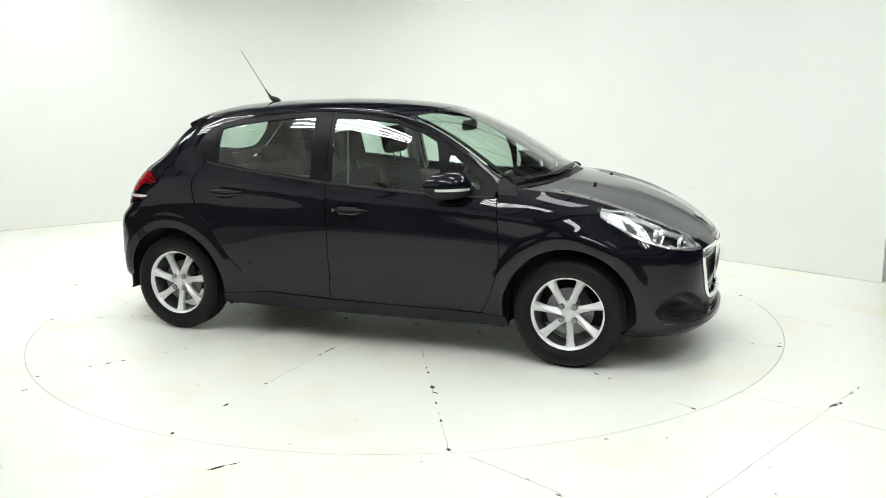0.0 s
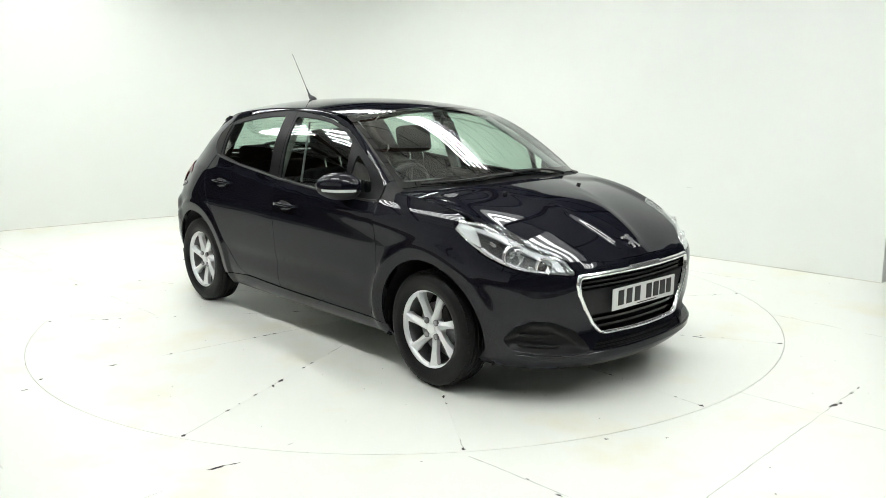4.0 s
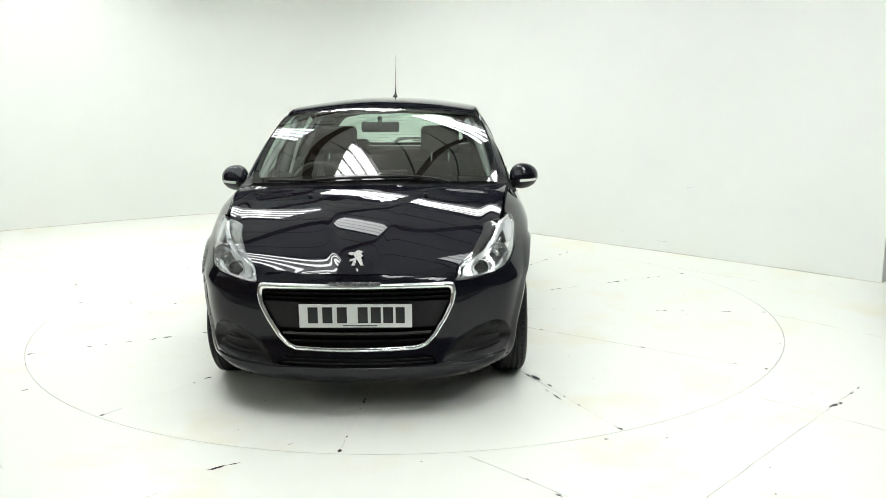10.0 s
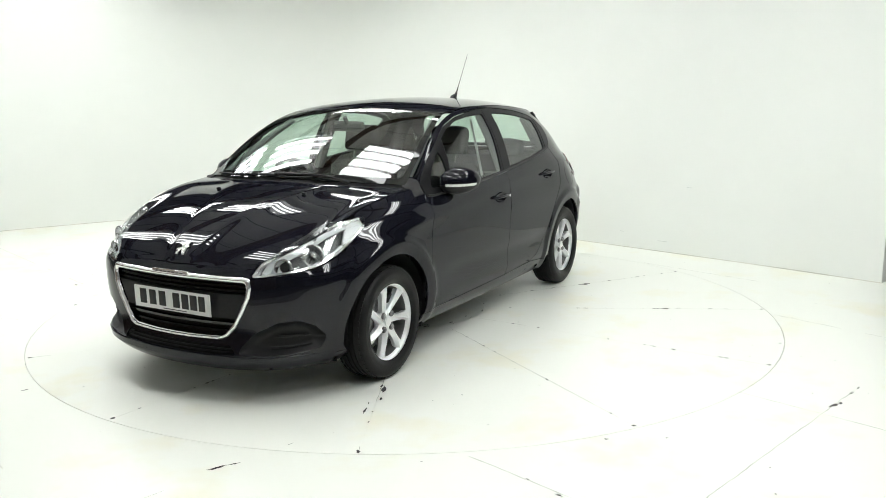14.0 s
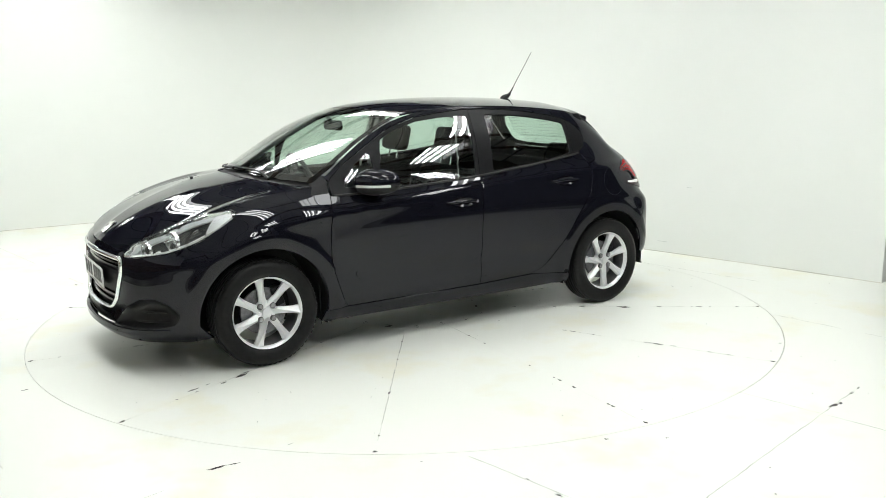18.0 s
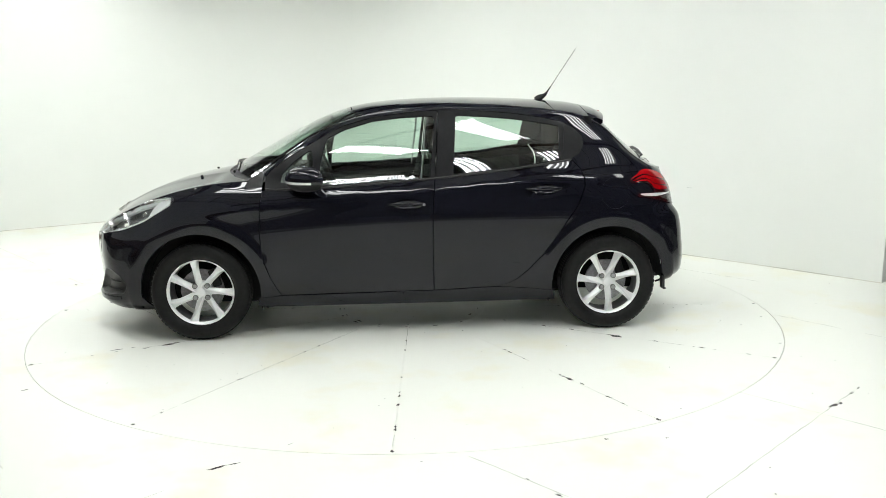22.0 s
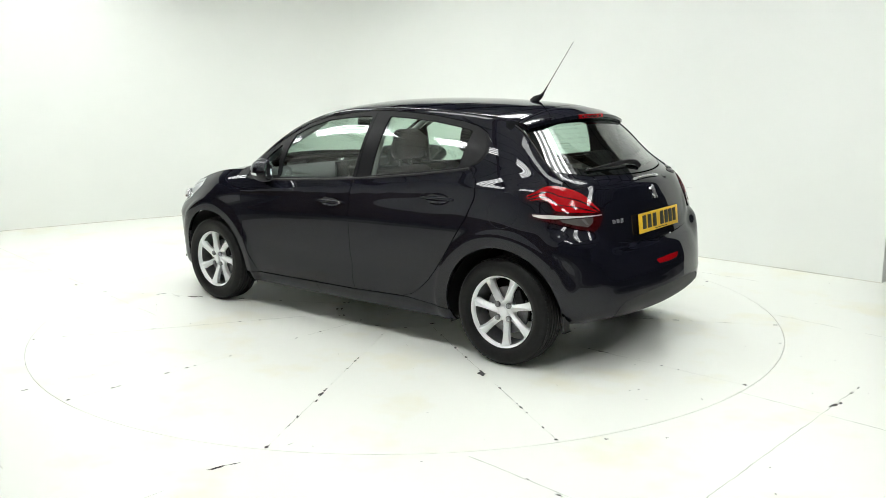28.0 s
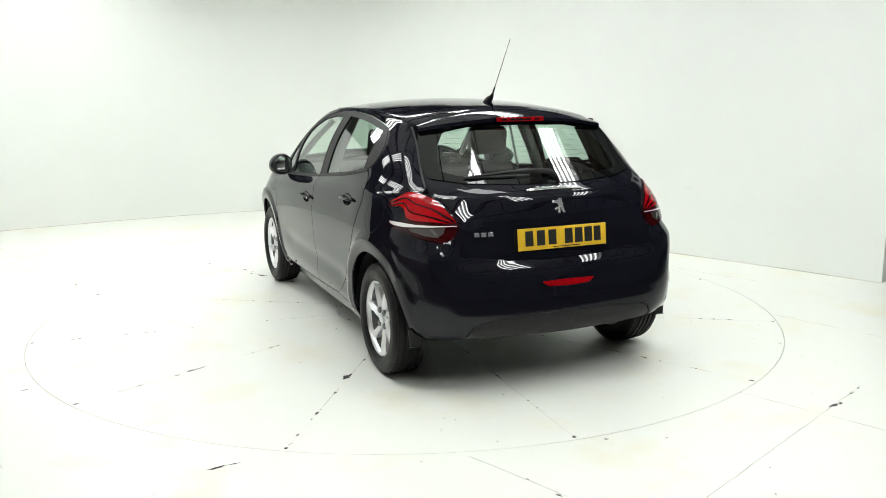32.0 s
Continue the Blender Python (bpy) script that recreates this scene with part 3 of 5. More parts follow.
for k in range(9):      # heater wires of the rear window
    z = 1.085 + 0.025 * k
    w = 0.49 - 0.10 * max(0, (k - 5) / 4)
    bm = bmesh.new()
    tube(bm, [on_skin(from_rear, y, z, -0.003) for y in np.linspace(-w, w, 14)], 0.0006, 4)
    part("heater_wire", bm, principled("heater_wire", (0.06, 0.03, 0.02), 0.6) if k == 0 else bpy.data.materials["heater_wire"], car)

# flanks
belt = [(0.858, 0.925), (0.81, 0.920), (0.50, 0.928), (0.367, 0.936), (0.024, 0.958), (-0.165, 0.972), (-0.32, 0.987), (-0.666, 1.024), (-0.961, 1.064), (-1.031, 1.076)]
belt_z = lambda x: float(np.interp(-x, [-b[0] for b in belt], [b[1] for b in belt]))
belt_run = lambda x0, x1, n, dz=0.0: [(x, belt_z(x) + dz) for x in np.linspace(x0, x1, n)]
door_f_front = [(0.775, 0.275), (0.80, 0.31), (0.838, 0.395), (0.872, 0.49), (0.886, 0.57), (0.890, 0.70), (0.876, 0.86), (0.866, 0.925)]
door_b = [(-0.170, 0.967), (-0.158, 0.85), (-0.153, 0.69), (-0.154, 0.45), (-0.158, 0.285)]
door_r_rear = [(-1.037, 1.07), (-1.08, 1.02), (-1.10, 0.96), (-1.10, 0.92), (-1.058, 0.81), (-0.975, 0.69), (-0.905, 0.585), (-0.838, 0.495), (-0.76, 0.41), (-0.685, 0.347), (-0.63, 0.318), (-0.56, 0.300)]
FRAME_TOP = [(0.853, 1.000), (0.826, 1.030), (0.724, 1.104), (0.583, 1.187), (0.479, 1.246), (0.375, 1.296), (0.199, 1.345), (0.024, 1.367), (-0.152, 1.383), (-0.268, 1.385), (-0.328, 1.385), (-0.504, 1.376),
             (-0.680, 1.361), (-0.857, 1.335), (-0.980, 1.310), (-1.062, 1.272), (-1.108, 1.222), (-1.114, 1.165), (-1.084, 1.112), (-1.031, 1.082)]
wing = [(0.785, 0.272)] + [(x + 0.005, z) for x, z in door_f_front] + [(0.872, 0.94), (0.985, 0.932), (0.96, 0.972)] + line_of(waist_at, 0.975, 1.395, 9, -0.006) + [(1.45, 0.888), (1.425, 0.882), (1.425, 0.835), (1.53, 0.775), (1.575, 0.745)] \
    + [(1.60, 0.66), (1.578, 0.592)] + arch(AXLE, ARCH_R, 52, 187) + [(0.90, 0.262)]
cut("front_wing", rounded(wing), [], from_side, PAINT, car, both=True, cell=0.011)
pillar_foot = [(0.982, 0.936), (0.955, 0.985), (0.885, 1.028), (0.862, 1.03), (0.872, 0.944)]
cut("pillar_trim", rounded(pillar_foot), [], from_side, BLACK, car, both=True, lift=-0.002)


def oval(cx, cz, a, b, n=40):
    return np.array([(cx + a * math.cos(t), cz + b * math.sin(t)) for t in np.linspace(0, 2 * math.pi, n, endpoint=False)])


HANDLES = [(0.0, 0.826), (-0.843, 0.902)]
door_outlines = [door_f_front + belt_run(0.858, -0.168, 16, -0.003) + door_b,
                 [(x - 0.006, z) for x, z in door_b[::-1]] + belt_run(-0.178, -1.03, 14, -0.003) + [(x + 0.004, z) for x, z in door_r_rear[1:]]]
doors = []
for name, outline, (hx, hz) in zip(("front_door", "rear_door"), door_outlines, HANDLES):
    cup = oval(hx - 0.005, hz, 0.085, 0.034)
    pair = cut(name, rounded(outline), [cup], from_side, PAINT, car, both=True, cell=0.016)
    doors.append(pair)
    cupped = lambda a, b, hx=hx, hz=hz: -0.020 * max(0.0, 1 - ((a - hx + 0.005) / 0.085) ** 2 - ((b - hz) / 0.034) ** 2) ** 0.7
    P, F, N = sheet(inset(cup, 0.0), [], from_side, cell=0.008, turn=0, shape=cupped)
    m = frame_on(from_side, hx, hz, 0.020)
    for s, door in zip((1, -1), pair):
        k = np.array([1, s, 1])
        mesh_object("handle_cup", P * k, F if s > 0 else [f[::-1] for f in F], PAINT, door, normals=N * k)
        bm = bmesh.new()
        pts = [on_skin(from_side, hx + 0.112 * c, hz + 0.004, l) * k for c, l in ((-1, 0.004), (-0.93, 0.014), (-0.6, 0.021), (0, 0.024), (0.6, 0.021), (0.93, 0.014), (1, 0.004))]
        tube(bm, pts, [0.006, 0.0085, 0.0095, 0.0095, 0.0095, 0.0085, 0.006], 12)
        part("door_handle", bm, PAINT, door, "body-coloured bar handle")
        if name == "front_door":
            bm = bmesh.new()
            bmesh.ops.create_cone(bm, cap_ends=True, segments=16, radius1=0.009, radius2=0.009, depth=0.006,
                                  matrix=Matrix.Translation(Vector(on_skin(from_side, hx - 0.10, hz, 0.021) * k)) @ Matrix.Rotation(radians(90), 4, "X"))
            part("key_lock", bm, CHROME, door, "chrome key lock")

side = [(x - 0.005, z) for x, z in door_r_rear[::-1]] + [(x, z + 0.004) for x, z in FRAME_TOP[::-1]] + [(0.882, 1.034)] + line_of(rail_at, 0.86, -1.17, 26, -0.003) + line_of(rail_at, -1.20, -1.55, 12, -0.003) \
    + [(-1.555, 1.005), (-1.57, 0.95), (-1.59, 0.88), (-1.61, 0.80), (-1.63, 0.66), (-1.585, 0.575)] \
    + arch(-AXLE, ARCH_R, 137, -7) + [(-0.90, 0.268), (-0.60, 0.296)]
cut("body_side", rounded(side), [], from_side, PAINT, car, both=True, cell=0.011, roll=rail_roll)
flap = oval(-1.292, 0.872, 0.092, 0.094, 60)
for s in (1,):
    bm = bmesh.new()
    ring = [on_skin(from_side, a, b, 0.0005) for a, b in flap]
    tube(bm, ring + [ring[0]], 0.0006, 6, caps=False)
    part("fuel_flap_seam", bm, SEAL, car)
glass_f = [(0.530, 0.950, 0.01), (0.522, 1.06), (0.500, 1.160), (0.478, 1.225, 0.02), (0.373, 1.276), (0.199, 1.326), (0.024, 1.345), (-0.186, 1.355, 0.03), (-0.146, 0.985, 0.02), (0.196, 0.962)]
glass_q = [(0.765, 0.965, 0.012), (0.752, 1.015, 0.02), (0.681, 1.088), (0.570, 1.166, 0.02), (0.562, 1.04), (0.556, 0.955, 0.012)]
glass_r = [(-0.318, 1.356, 0.02), (-0.503, 1.347), (-0.678, 1.332), (-0.854, 1.307), (-0.968, 1.284, 0.02), (-0.945, 1.083, 0.02), (-0.666, 1.040), (-0.286, 1.003, 0.012)]
gf, gq, gr = rounded(glass_f), rounded(glass_q), rounded(glass_r)
frame_f = FRAME_TOP[:9] + [(-0.203, 1.384)] + [(-0.203, 1.37), (-0.172, 0.972)] + belt_run(-0.165, 0.855, 16)
frame_r = [(-0.209, 1.384)] + FRAME_TOP[9:] + belt_run(-1.02, -0.178, 14) + [(-0.178, 0.975)]
WINTRIM = vary(principled("satin_black_window_trim", (0.007, 0.007, 0.008), 0.4, Specular_IOR_Level=0.15), 40, 0.2)
for pair, outline, holes in ((doors[0], frame_f, [gf, gq]), (doors[1], frame_r, [gr])):
    P, F, N = sheet(rounded(outline), holes, from_side, cell=0.016, lift=-0.003, turn=0.012)
    for s, door in zip((1, -1), pair):
        mesh_object("window_frame", P * (1, s, 1), F if s > 0 else [f[::-1] for f in F], WINTRIM, door, "satin black window frame", normals=N * (1, s, 1))
    for g in holes:
        P, F, N = sheet(inset(g, -0.003), [], from_side, lift=-0.009, turn=0)
        for s, door in zip((1, -1), pair):
            mesh_object("window_glass", P * (1, s, 1), F if s > 0 else [f[::-1] for f in F], GLASS, door, "green-tinted side window", normals=N * (1, s, 1)).visible_shadow = False
quarter = rounded([(-0.998, 1.298, 0.01), (-1.05, 1.262), (-1.088, 1.215, 0.03), (-1.094, 1.165, 0.03), (-1.07, 1.12), (-1.025, 1.092), (-0.972, 1.083, 0.01)])
cut("quarter_panel", quarter, [], from_side, WINTRIM, car, "black blanking panel", both=True, lift=0.0015, turn=0.004)
seal_pts = [on_skin(from_side, x, z, 0.002) for x, z in belt_run(0.85, -1.02, 40, 0.004)]
for s in (1, -1):
    bm = bmesh.new()
    tube(bm, [q * (1, s, 1) for q in seal_pts], 0.0065, 8)
    part("waist_seal", bm, SEAL, car)
sill_panel = [(0.917, 0.258), (0.78, 0.267), (0.3, 0.272), (-0.157, 0.276), (-0.55, 0.290), (-0.60, 0.291), (-0.90, 0.263), (-0.917, 0.258), (-0.932, 0.195), (-0.60, 0.19), (0.80, 0.19), (0.932, 0.195)]
cut("sill", rounded(sill_panel), [], from_side, PAINT, car, "body-coloured lower sill", both=True)
jamb = rounded([(0.875, 0.26), (0.885, 0.45), (0.93, 0.62), (0.94, 0.87), (0.50, 0.90), (-0.15, 0.94), (-1.08, 1.02), (-0.99, 0.66), (-0.885, 0.45), (-0.875, 0.26)])
cut("door_jamb", jamb, [], from_side, BLACK, car, both=True, lift=-0.035, turn=0)

# door linings, seen through the glass
LINING = vary(principled("grey_door_lining", (0.11, 0.115, 0.115), 0.8), 60, 0.2)
cut("door_lining", rounded([(0.80, 0.30), (0.84, 0.90), (0.50, 0.915), (-0.15, 0.955), (-0.95, 1.03), (-0.98, 0.75), (-0.62, 0.32)]), [], from_side, LINING, car, both=True, lift=-0.075, turn=0)

# ---- front end ----
grille_out = [(0.452, 0.640), (0.460, 0.592), (0.450, 0.540), (0.416, 0.462), (0.373, 0.385), (0.326, 0.340), (0.286, 0.326), (0.14, 0.322), (0.0, 0.321)]
grille_in = [(0.432, 0.613), (0.435, 0.585), (0.428, 0.541), (0.398, 0.473), (0.357, 0.402), (0.316, 0.355), (0.282, 0.341), (0.14, 0.337), (0.0, 0.336)]
g_out = rounded([(a, b, 0.025) for a, b in symy([(0.0, 0.642), (0.25, 0.642)] + grille_out)], 0.01)
g_in = rounded([(a, b, 0.02) for a, b in symy([(0.0, 0.616), (0.25, 0.616)] + grille_in)], 0.01)
fog = [(0.792, 0.335), (0.735, 0.400), (0.661, 0.431), (0.573, 0.422), (0.460, 0.364), (0.405, 0.306), (0.377, 0.262), (0.489, 0.258), (0.633, 0.266), (0.760, 0.285)]
fog_l = rounded([(a, b, 0.03) for a, b in fog], 0.01)
fog_r = fog_l * (-1, 1)
intake = rounded([(a, b, 0.012) for a, b in symy([(0.0, 0.302), (0.20, 0.302), (0.345, 0.300), (0.375, 0.255), (0.2, 0.250), (0.0, 0.250)])], 0.01)
HL = [(0.462, 0.652), (0.506, 0.708), (0.573, 0.742), (0.664, 0.787), (0.818, 0.848), (0.912, 0.870), (1.002, 0.877), (1.06, 0.886), (1.09, 0.873), (1.067, 0.838), (0.98, 0.781), (0.881, 0.728), (0.786, 0.691), (0.738, 0.677), (0.658, 0.664), (0.573, 0.652), (0.502, 0.641), (0.466, 0.639)]
bumper = symy([(0.0, 0.676), (0.25, 0.681), (0.44, 0.699), (0.494, 0.712), (0.456, 0.655), (0.460, 0.636), (0.502, 0.634), (0.575, 0.646), (0.66, 0.658), (0.74, 0.671), (0.79, 0.685), (0.885, 0.722), (0.928, 0.742), (0.939, 0.66), (0.960, 0.594)] + nose_arch(52, -5) + [(0.928, 0.19), (0.85, 0.176), (0.6, 0.172), (0.3, 0.17), (0.0, 0.17)])
cut("front_bumper", rounded(bumper, 0.012), [g_out, fog_l, fog_r, intake], round_nose, PAINT, car, cell=0.015)
POCKET = vary(principled("satin_black_pocket", (0.012, 0.012, 0.013), 0.42, Specular_IOR_Level=0.35), 50, 0.2)
for pts in (fog_l, fog_r):
    c = pts.mean(0)
    bowl = lambda a, b, pts=pts: -0.004 - 0.040 * min(1.0, float(np.sqrt(((pts - (a, b)) ** 2).sum(1)).min()) / 0.038) ** 0.7
    P, F, N = sheet(pts, [], round_nose, cell=0.012, turn=0, shape=bowl)
    pocket = mesh_object("fog_lamp_pocket", P, F, POCKET, car, "matt black blanked fog lamp pocket", normals=N)
    for dz, la, lb in ((0.018, 0.55, 0.72), (-0.030, 0.52, 0.73)):
        bm = bmesh.new()
        sg = 1 if c[0] > 0 else -1
        tube(bm, [on_skin(round_nose, sg * a, c[1] + dz + 0.02 * (a - 0.6), -0.028) for a in np.linspace(la, lb, 10)], [0.002] + [0.006] * 8 + [0.002], 8)
        part("pocket_slat", bm, CHIN, pocket)
# bright frame, bars and mesh of the grille
fine_out, fine_in = rounded(g_out, 0.0015), rounded(g_in, 0.0015)


def frame_bulge(a, b):
    """A rounded cross-section for the bright frame."""
    o = np.sqrt(((fine_out - (a, b)) ** 2).sum(1)).min()
    i = np.sqrt(((fine_in - (a, b)) ** 2).sum(1)).min()
    k = o / (o + i + 1e-9)
    return 0.002 + 0.011 * (4 * k * (1 - k)) ** 0.7


P, F, N = sheet(g_out, [g_in], round_nose, cell=0.0045, turn=0.02, shape=frame_bulge)
grille = mesh_object("grille", P, F, CHROME, car, "chrome-framed black grille", normals=N)
P, F, N = sheet(inset(g_in, -0.004), [], round_nose, lift=-0.045, turn=0)
mesh_object("grille_back", P, F, BLACK, grille, normals=N)


def grille_half(z):
    zs = [b for a, b in grille_in][::-1]
    return float(np.interp(z, zs, [a for a, b in grille_in][::-1]))


for z, h, d in ((0.595, 0.010, -0.012), (0.572, 0.010, -0.014), (0.402, 0.012, -0.014), (0.368, 0.010, -0.016)):
    w = grille_half(z) - 0.004
    bar = rounded([(-w, z - h / 2), (w, z - h / 2), (w, z + h / 2), (-w, z + h / 2)], 0.02)
    P, F, N = sheet(bar, [], round_nose, cell=0.02, lift=d, turn=0.025)
    mesh_object("grille_bar", P, F, GLOSSBLACK, grille, normals=N)
panel_g = rounded([(-0.437, 0.553), (-0.425, 0.543), (-0.37, 0.430), (0.37, 0.430), (0.425, 0.543), (0.437, 0.553)], 0.015)
P, F, N = sheet(panel_g, [], round_nose, lift=-0.010, turn=0.03)
mesh_object("plate_panel", P, F, CHIN, grille, "matt black number plate panel", normals=N)
badge_bar = rounded([(-0.115, 0.630, 0.006), (0.115, 0.630, 0.006), (0.125, 0.648, 0.006), (-0.125, 0.648, 0.006)], 0.01)
P, F, N = sheet(badge_bar, [], round_nose, lift=0.012, turn=0.014)
bar_ob = mesh_object("badge_bar", P, F, CHROME, grille, "chrome bar with raised marks", normals=N)
for k in range(7):
    bm = bmesh.new()
    box(bm, (0, 0, 0), (0.017, 0.007, 0.003), frame_on(round_nose, -0.084 + 0.028 * k, 0.639, 0.0125), 0.001)
    part("badge_mark", bm, STEEL, bar_ob)
P, F, N = sheet(inset(intake, -0.004), [], round_nose, lift=-0.04, turn=0)
low = mesh_object("lower_intake", P, F, BLACK, car, normals=N)
for z in (0.285, 0.268):
    bm = bmesh.new()
    tube(bm, [on_skin(round_nose, a, z, -0.015) for a in np.linspace(-0.35, 0.35, 25)], 0.004, 6)
    part("intake_bar", bm, CHIN, low)
lip = rounded(symy([(0.0, 0.249), (0.30, 0.249), (0.39, 0.248), (0.55, 0.252), (0.67, 0.259), (0.73, 0.262), (0.73, 0.246), (0.66, 0.238), (0.55, 0.228), (0.39, 0.222), (0.2, 0.222), (0.0, 0.222)]), 0.015)
cut("front_lip", lip, [], round_nose, PAINT, car, lift=0.007, turn=0.014)


def plate(way, b0, b1, material, name, label, lift, parent):
    """A number plate 520 mm wide, its characters as plain bars."""
    m = frame_on(way, 0, (b0 + b1) / 2, lift)
    bm = bmesh.new()
    box(bm, (0, 0, 0), (0.520, 0.111, 0.006), m, 0.0025)
    p = part(name, bm, material, parent, label)
    for k, x in enumerate((-0.182, -0.115, -0.048, 0.048, 0.108, 0.165, 0.222 - 0.002)):
        bm = bmesh.new()
        box(bm, (x - 0.014, 0.004, 0.0035), (0.046 if k < 6 else 0.042, 0.076, 0.002), m, 0.0008)
        part("plate_bar", bm, INK, p)
    bm = bmesh.new()
    box(bm, (0.02, -0.046, 0.0034), (0.16, 0.004, 0.0012), m)
    part("maker_line", bm, INK, p)
    for x in (-0.235, 0.235):
        bm = bmesh.new()
        bmesh.ops.create_cone(bm, cap_ends=True, segments=12, radius1=0.006, radius2=0.005, depth=0.004, matrix=m @ Matrix.Translation((x, 0, 0.004)))
        part("screw_cap", bm, material, p)
    return p


plate(round_nose, 0.44, 0.548, WHITEPLATE, "front_number_plate", "white number plate with dark characters", 0.001, car)


def emblem(way, a, b, size, lift):
    """A plain upright chrome shape on a small base."""
    m = frame_on(way, a, b, lift)
    bm = bmesh.new()
    h = size
    pts = [(-0.20, -0.5), (-0.02, -0.5), (0.02, -0.12), (0.22, -0.5), (0.38, -0.5), (0.24, 0.0), (0.36, 0.10), (0.22, 0.22), (0.30, 0.42), (0.06, 0.5), (-0.10, 0.34), (-0.40, 0.36), (-0.44, 0.20), (-0.14, 0.12), (-0.06, -0.06), (-0.34, -0.16), (-0.30, -0.28), (-0.12, -0.22)]
    lo = [bm.verts.new(m @ Vector((x * h, y * h, 0))) for x, y in pts]
    hi = [bm.verts.new(m @ Vector((x * h * 0.9, y * h * 0.93, 0.006))) for x, y in pts]
    bm.faces.new(hi)
    for k in range(len(pts)):
        j = (k + 1) % len(pts)
        bm.faces.new((lo[k], lo[j], hi[j], hi[k]))
    return part("emblem", bm, CHROME, car, "small chrome emblem")


emblem(round_nose, 0.0, 0.742, 0.098, 0.004)

# washer jets
for y in (0.305, -0.305):
    m = frame_on(from_top, 1.318, y, 0.0, up=(1, 0, 0))
    bm = bmesh.new()
    box(bm, (0, 0, 0.006), (0.022, 0.016, 0.014), m, 0.004)
    part("washer_jet", bm, BLACK, car)


# headlights
SILVER = principled("satin_silver_reflector", (0.84, 0.85, 0.86), 0.34, 0.3)
REFLECT = principled("lamp_reflector", (0.88, 0.89, 0.90), 0.2, 1.0)
HOUSE = principled("grey_lamp_housing", (0.085, 0.088, 0.09), 0.3, 0.5)
hl = rounded([(a, b, 0.012) for a, b in HL], 0.01)
P, F, N = sheet(hl, [], round_nose, cell=0.012, turn=0.004, lift=0.001)
lamp = mesh_object("headlight", P, F, LENS, car, "clear headlight with chrome reflectors", normals=N)
lamp.visible_shadow = False
P, F, N = sheet(inset(hl, 0.002), [inset(hl, 0.011)], round_nose, cell=0.008, turn=0.05, lift=-0.004)
mesh_object("bezel", P, F, CHROME, lamp, normals=N)
P, F, N = sheet(inset(hl, 0.003), [], round_nose, cell=0.012, turn=0, lift=-0.052)
mesh_object("lamp_housing", P, F, HOUSE, lamp, normals=N)
strip_hl = rounded([(a, b, 0.006) for a, b in ((0.50, 0.665), (0.535, 0.705), (0.60, 0.735), (0.70, 0.782), (0.83, 0.832), (0.95, 0.855), (0.99, 0.858), (0.99, 0.845), (0.94, 0.838), (0.84, 0.812), (0.71, 0.760), (0.60, 0.708), (0.55, 0.680), (0.525, 0.655))], 0.01)
P, F, N = sheet(strip_hl, [], round_nose, cell=0.01, turn=0.02, lift=-0.016)
mesh_object("daylight_strip", P, F, principled("daylight_strip", (0.62, 0.64, 0.65), 0.38, 0.4), lamp, "white daytime light strip", normals=N)
tip = rounded([(a, b, 0.008) for a, b in ((0.915, 0.765), (0.940, 0.82), (0.965, 0.855), (1.05, 0.878), (1.078, 0.868), (1.055, 0.838), (0.98, 0.792))], 0.01)
P, F, N = sheet(tip, [], round_nose, cell=0.01, turn=0.02, lift=-0.014)
mesh_object("side_reflector", P, F, SILVER, lamp, "bright silver side reflector", normals=N)
wedge = rounded([(a, b, 0.005) for a, b in ((0.492, 0.655), (0.585, 0.662), (0.598, 0.690), (0.578, 0.712), (0.535, 0.690))], 0.01)
P, F, N = sheet(wedge, [], round_nose, cell=0.01, turn=0.015, lift=-0.032)
mesh_object("inner_reflector", P, F, SILVER, lamp, "bright silver inner reflector", normals=N)
floor_hl = rounded([(a, b, 0.004) for a, b in ((0.60, 0.667), (0.66, 0.674), (0.74, 0.690), (0.83, 0.720), (0.92, 0.762), (0.912, 0.768), (0.825, 0.728), (0.735, 0.697), (0.655, 0.680))], 0.01)
P, F, N = sheet(floor_hl, [], round_nose, cell=0.01, turn=0.015, lift=-0.022)
mesh_object("lower_reflector", P, F, SILVER, lamp, normals=N)
for a, b, r, depth, back in ((0.618, 0.700, 0.040, 0.045, -0.045), (0.775, 0.752, 0.050, 0.05, -0.046)):
    p0, n0 = skin.cast(*round_nose(a, b))
    q = Vector((0.96, 0.26, -0.03)).normalized().to_track_quat("Z", "Y").to_matrix().to_4x4()
    m = Matrix.Translation(Vector(p0 + n0 * back)) @ q
    bm = bmesh.new()
    lathe(bm, [(r * t, depth * t * t) for t in np.linspace(0.15, 1, 8)] + [(r * 1.12, depth), (r * 1.12, depth * 0.6)], 32, axis="Z")
    bm.transform(m)
    part("reflector_bowl", bm, REFLECT, lamp)
    bm = bmesh.new()
    bmesh.ops.create_uvsphere(bm, u_segments=20, v_segments=12, radius=r * (0.62 if r < 0.045 else 0.3), matrix=m @ Matrix.Translation((0, 0, depth * 0.55)) @ Matrix.Diagonal((1, 1, 0.7, 1)))
    part("lamp_lens" if r < 0.045 else "bulb_cap", bm, GLOSSBLACK if r < 0.045 else REFLECT, lamp)
fan = [(0.66, 0.690), (0.70, 0.75), (0.72, 0.685), (0.86, 0.79), (0.90, 0.76), (0.84, 0.73)]
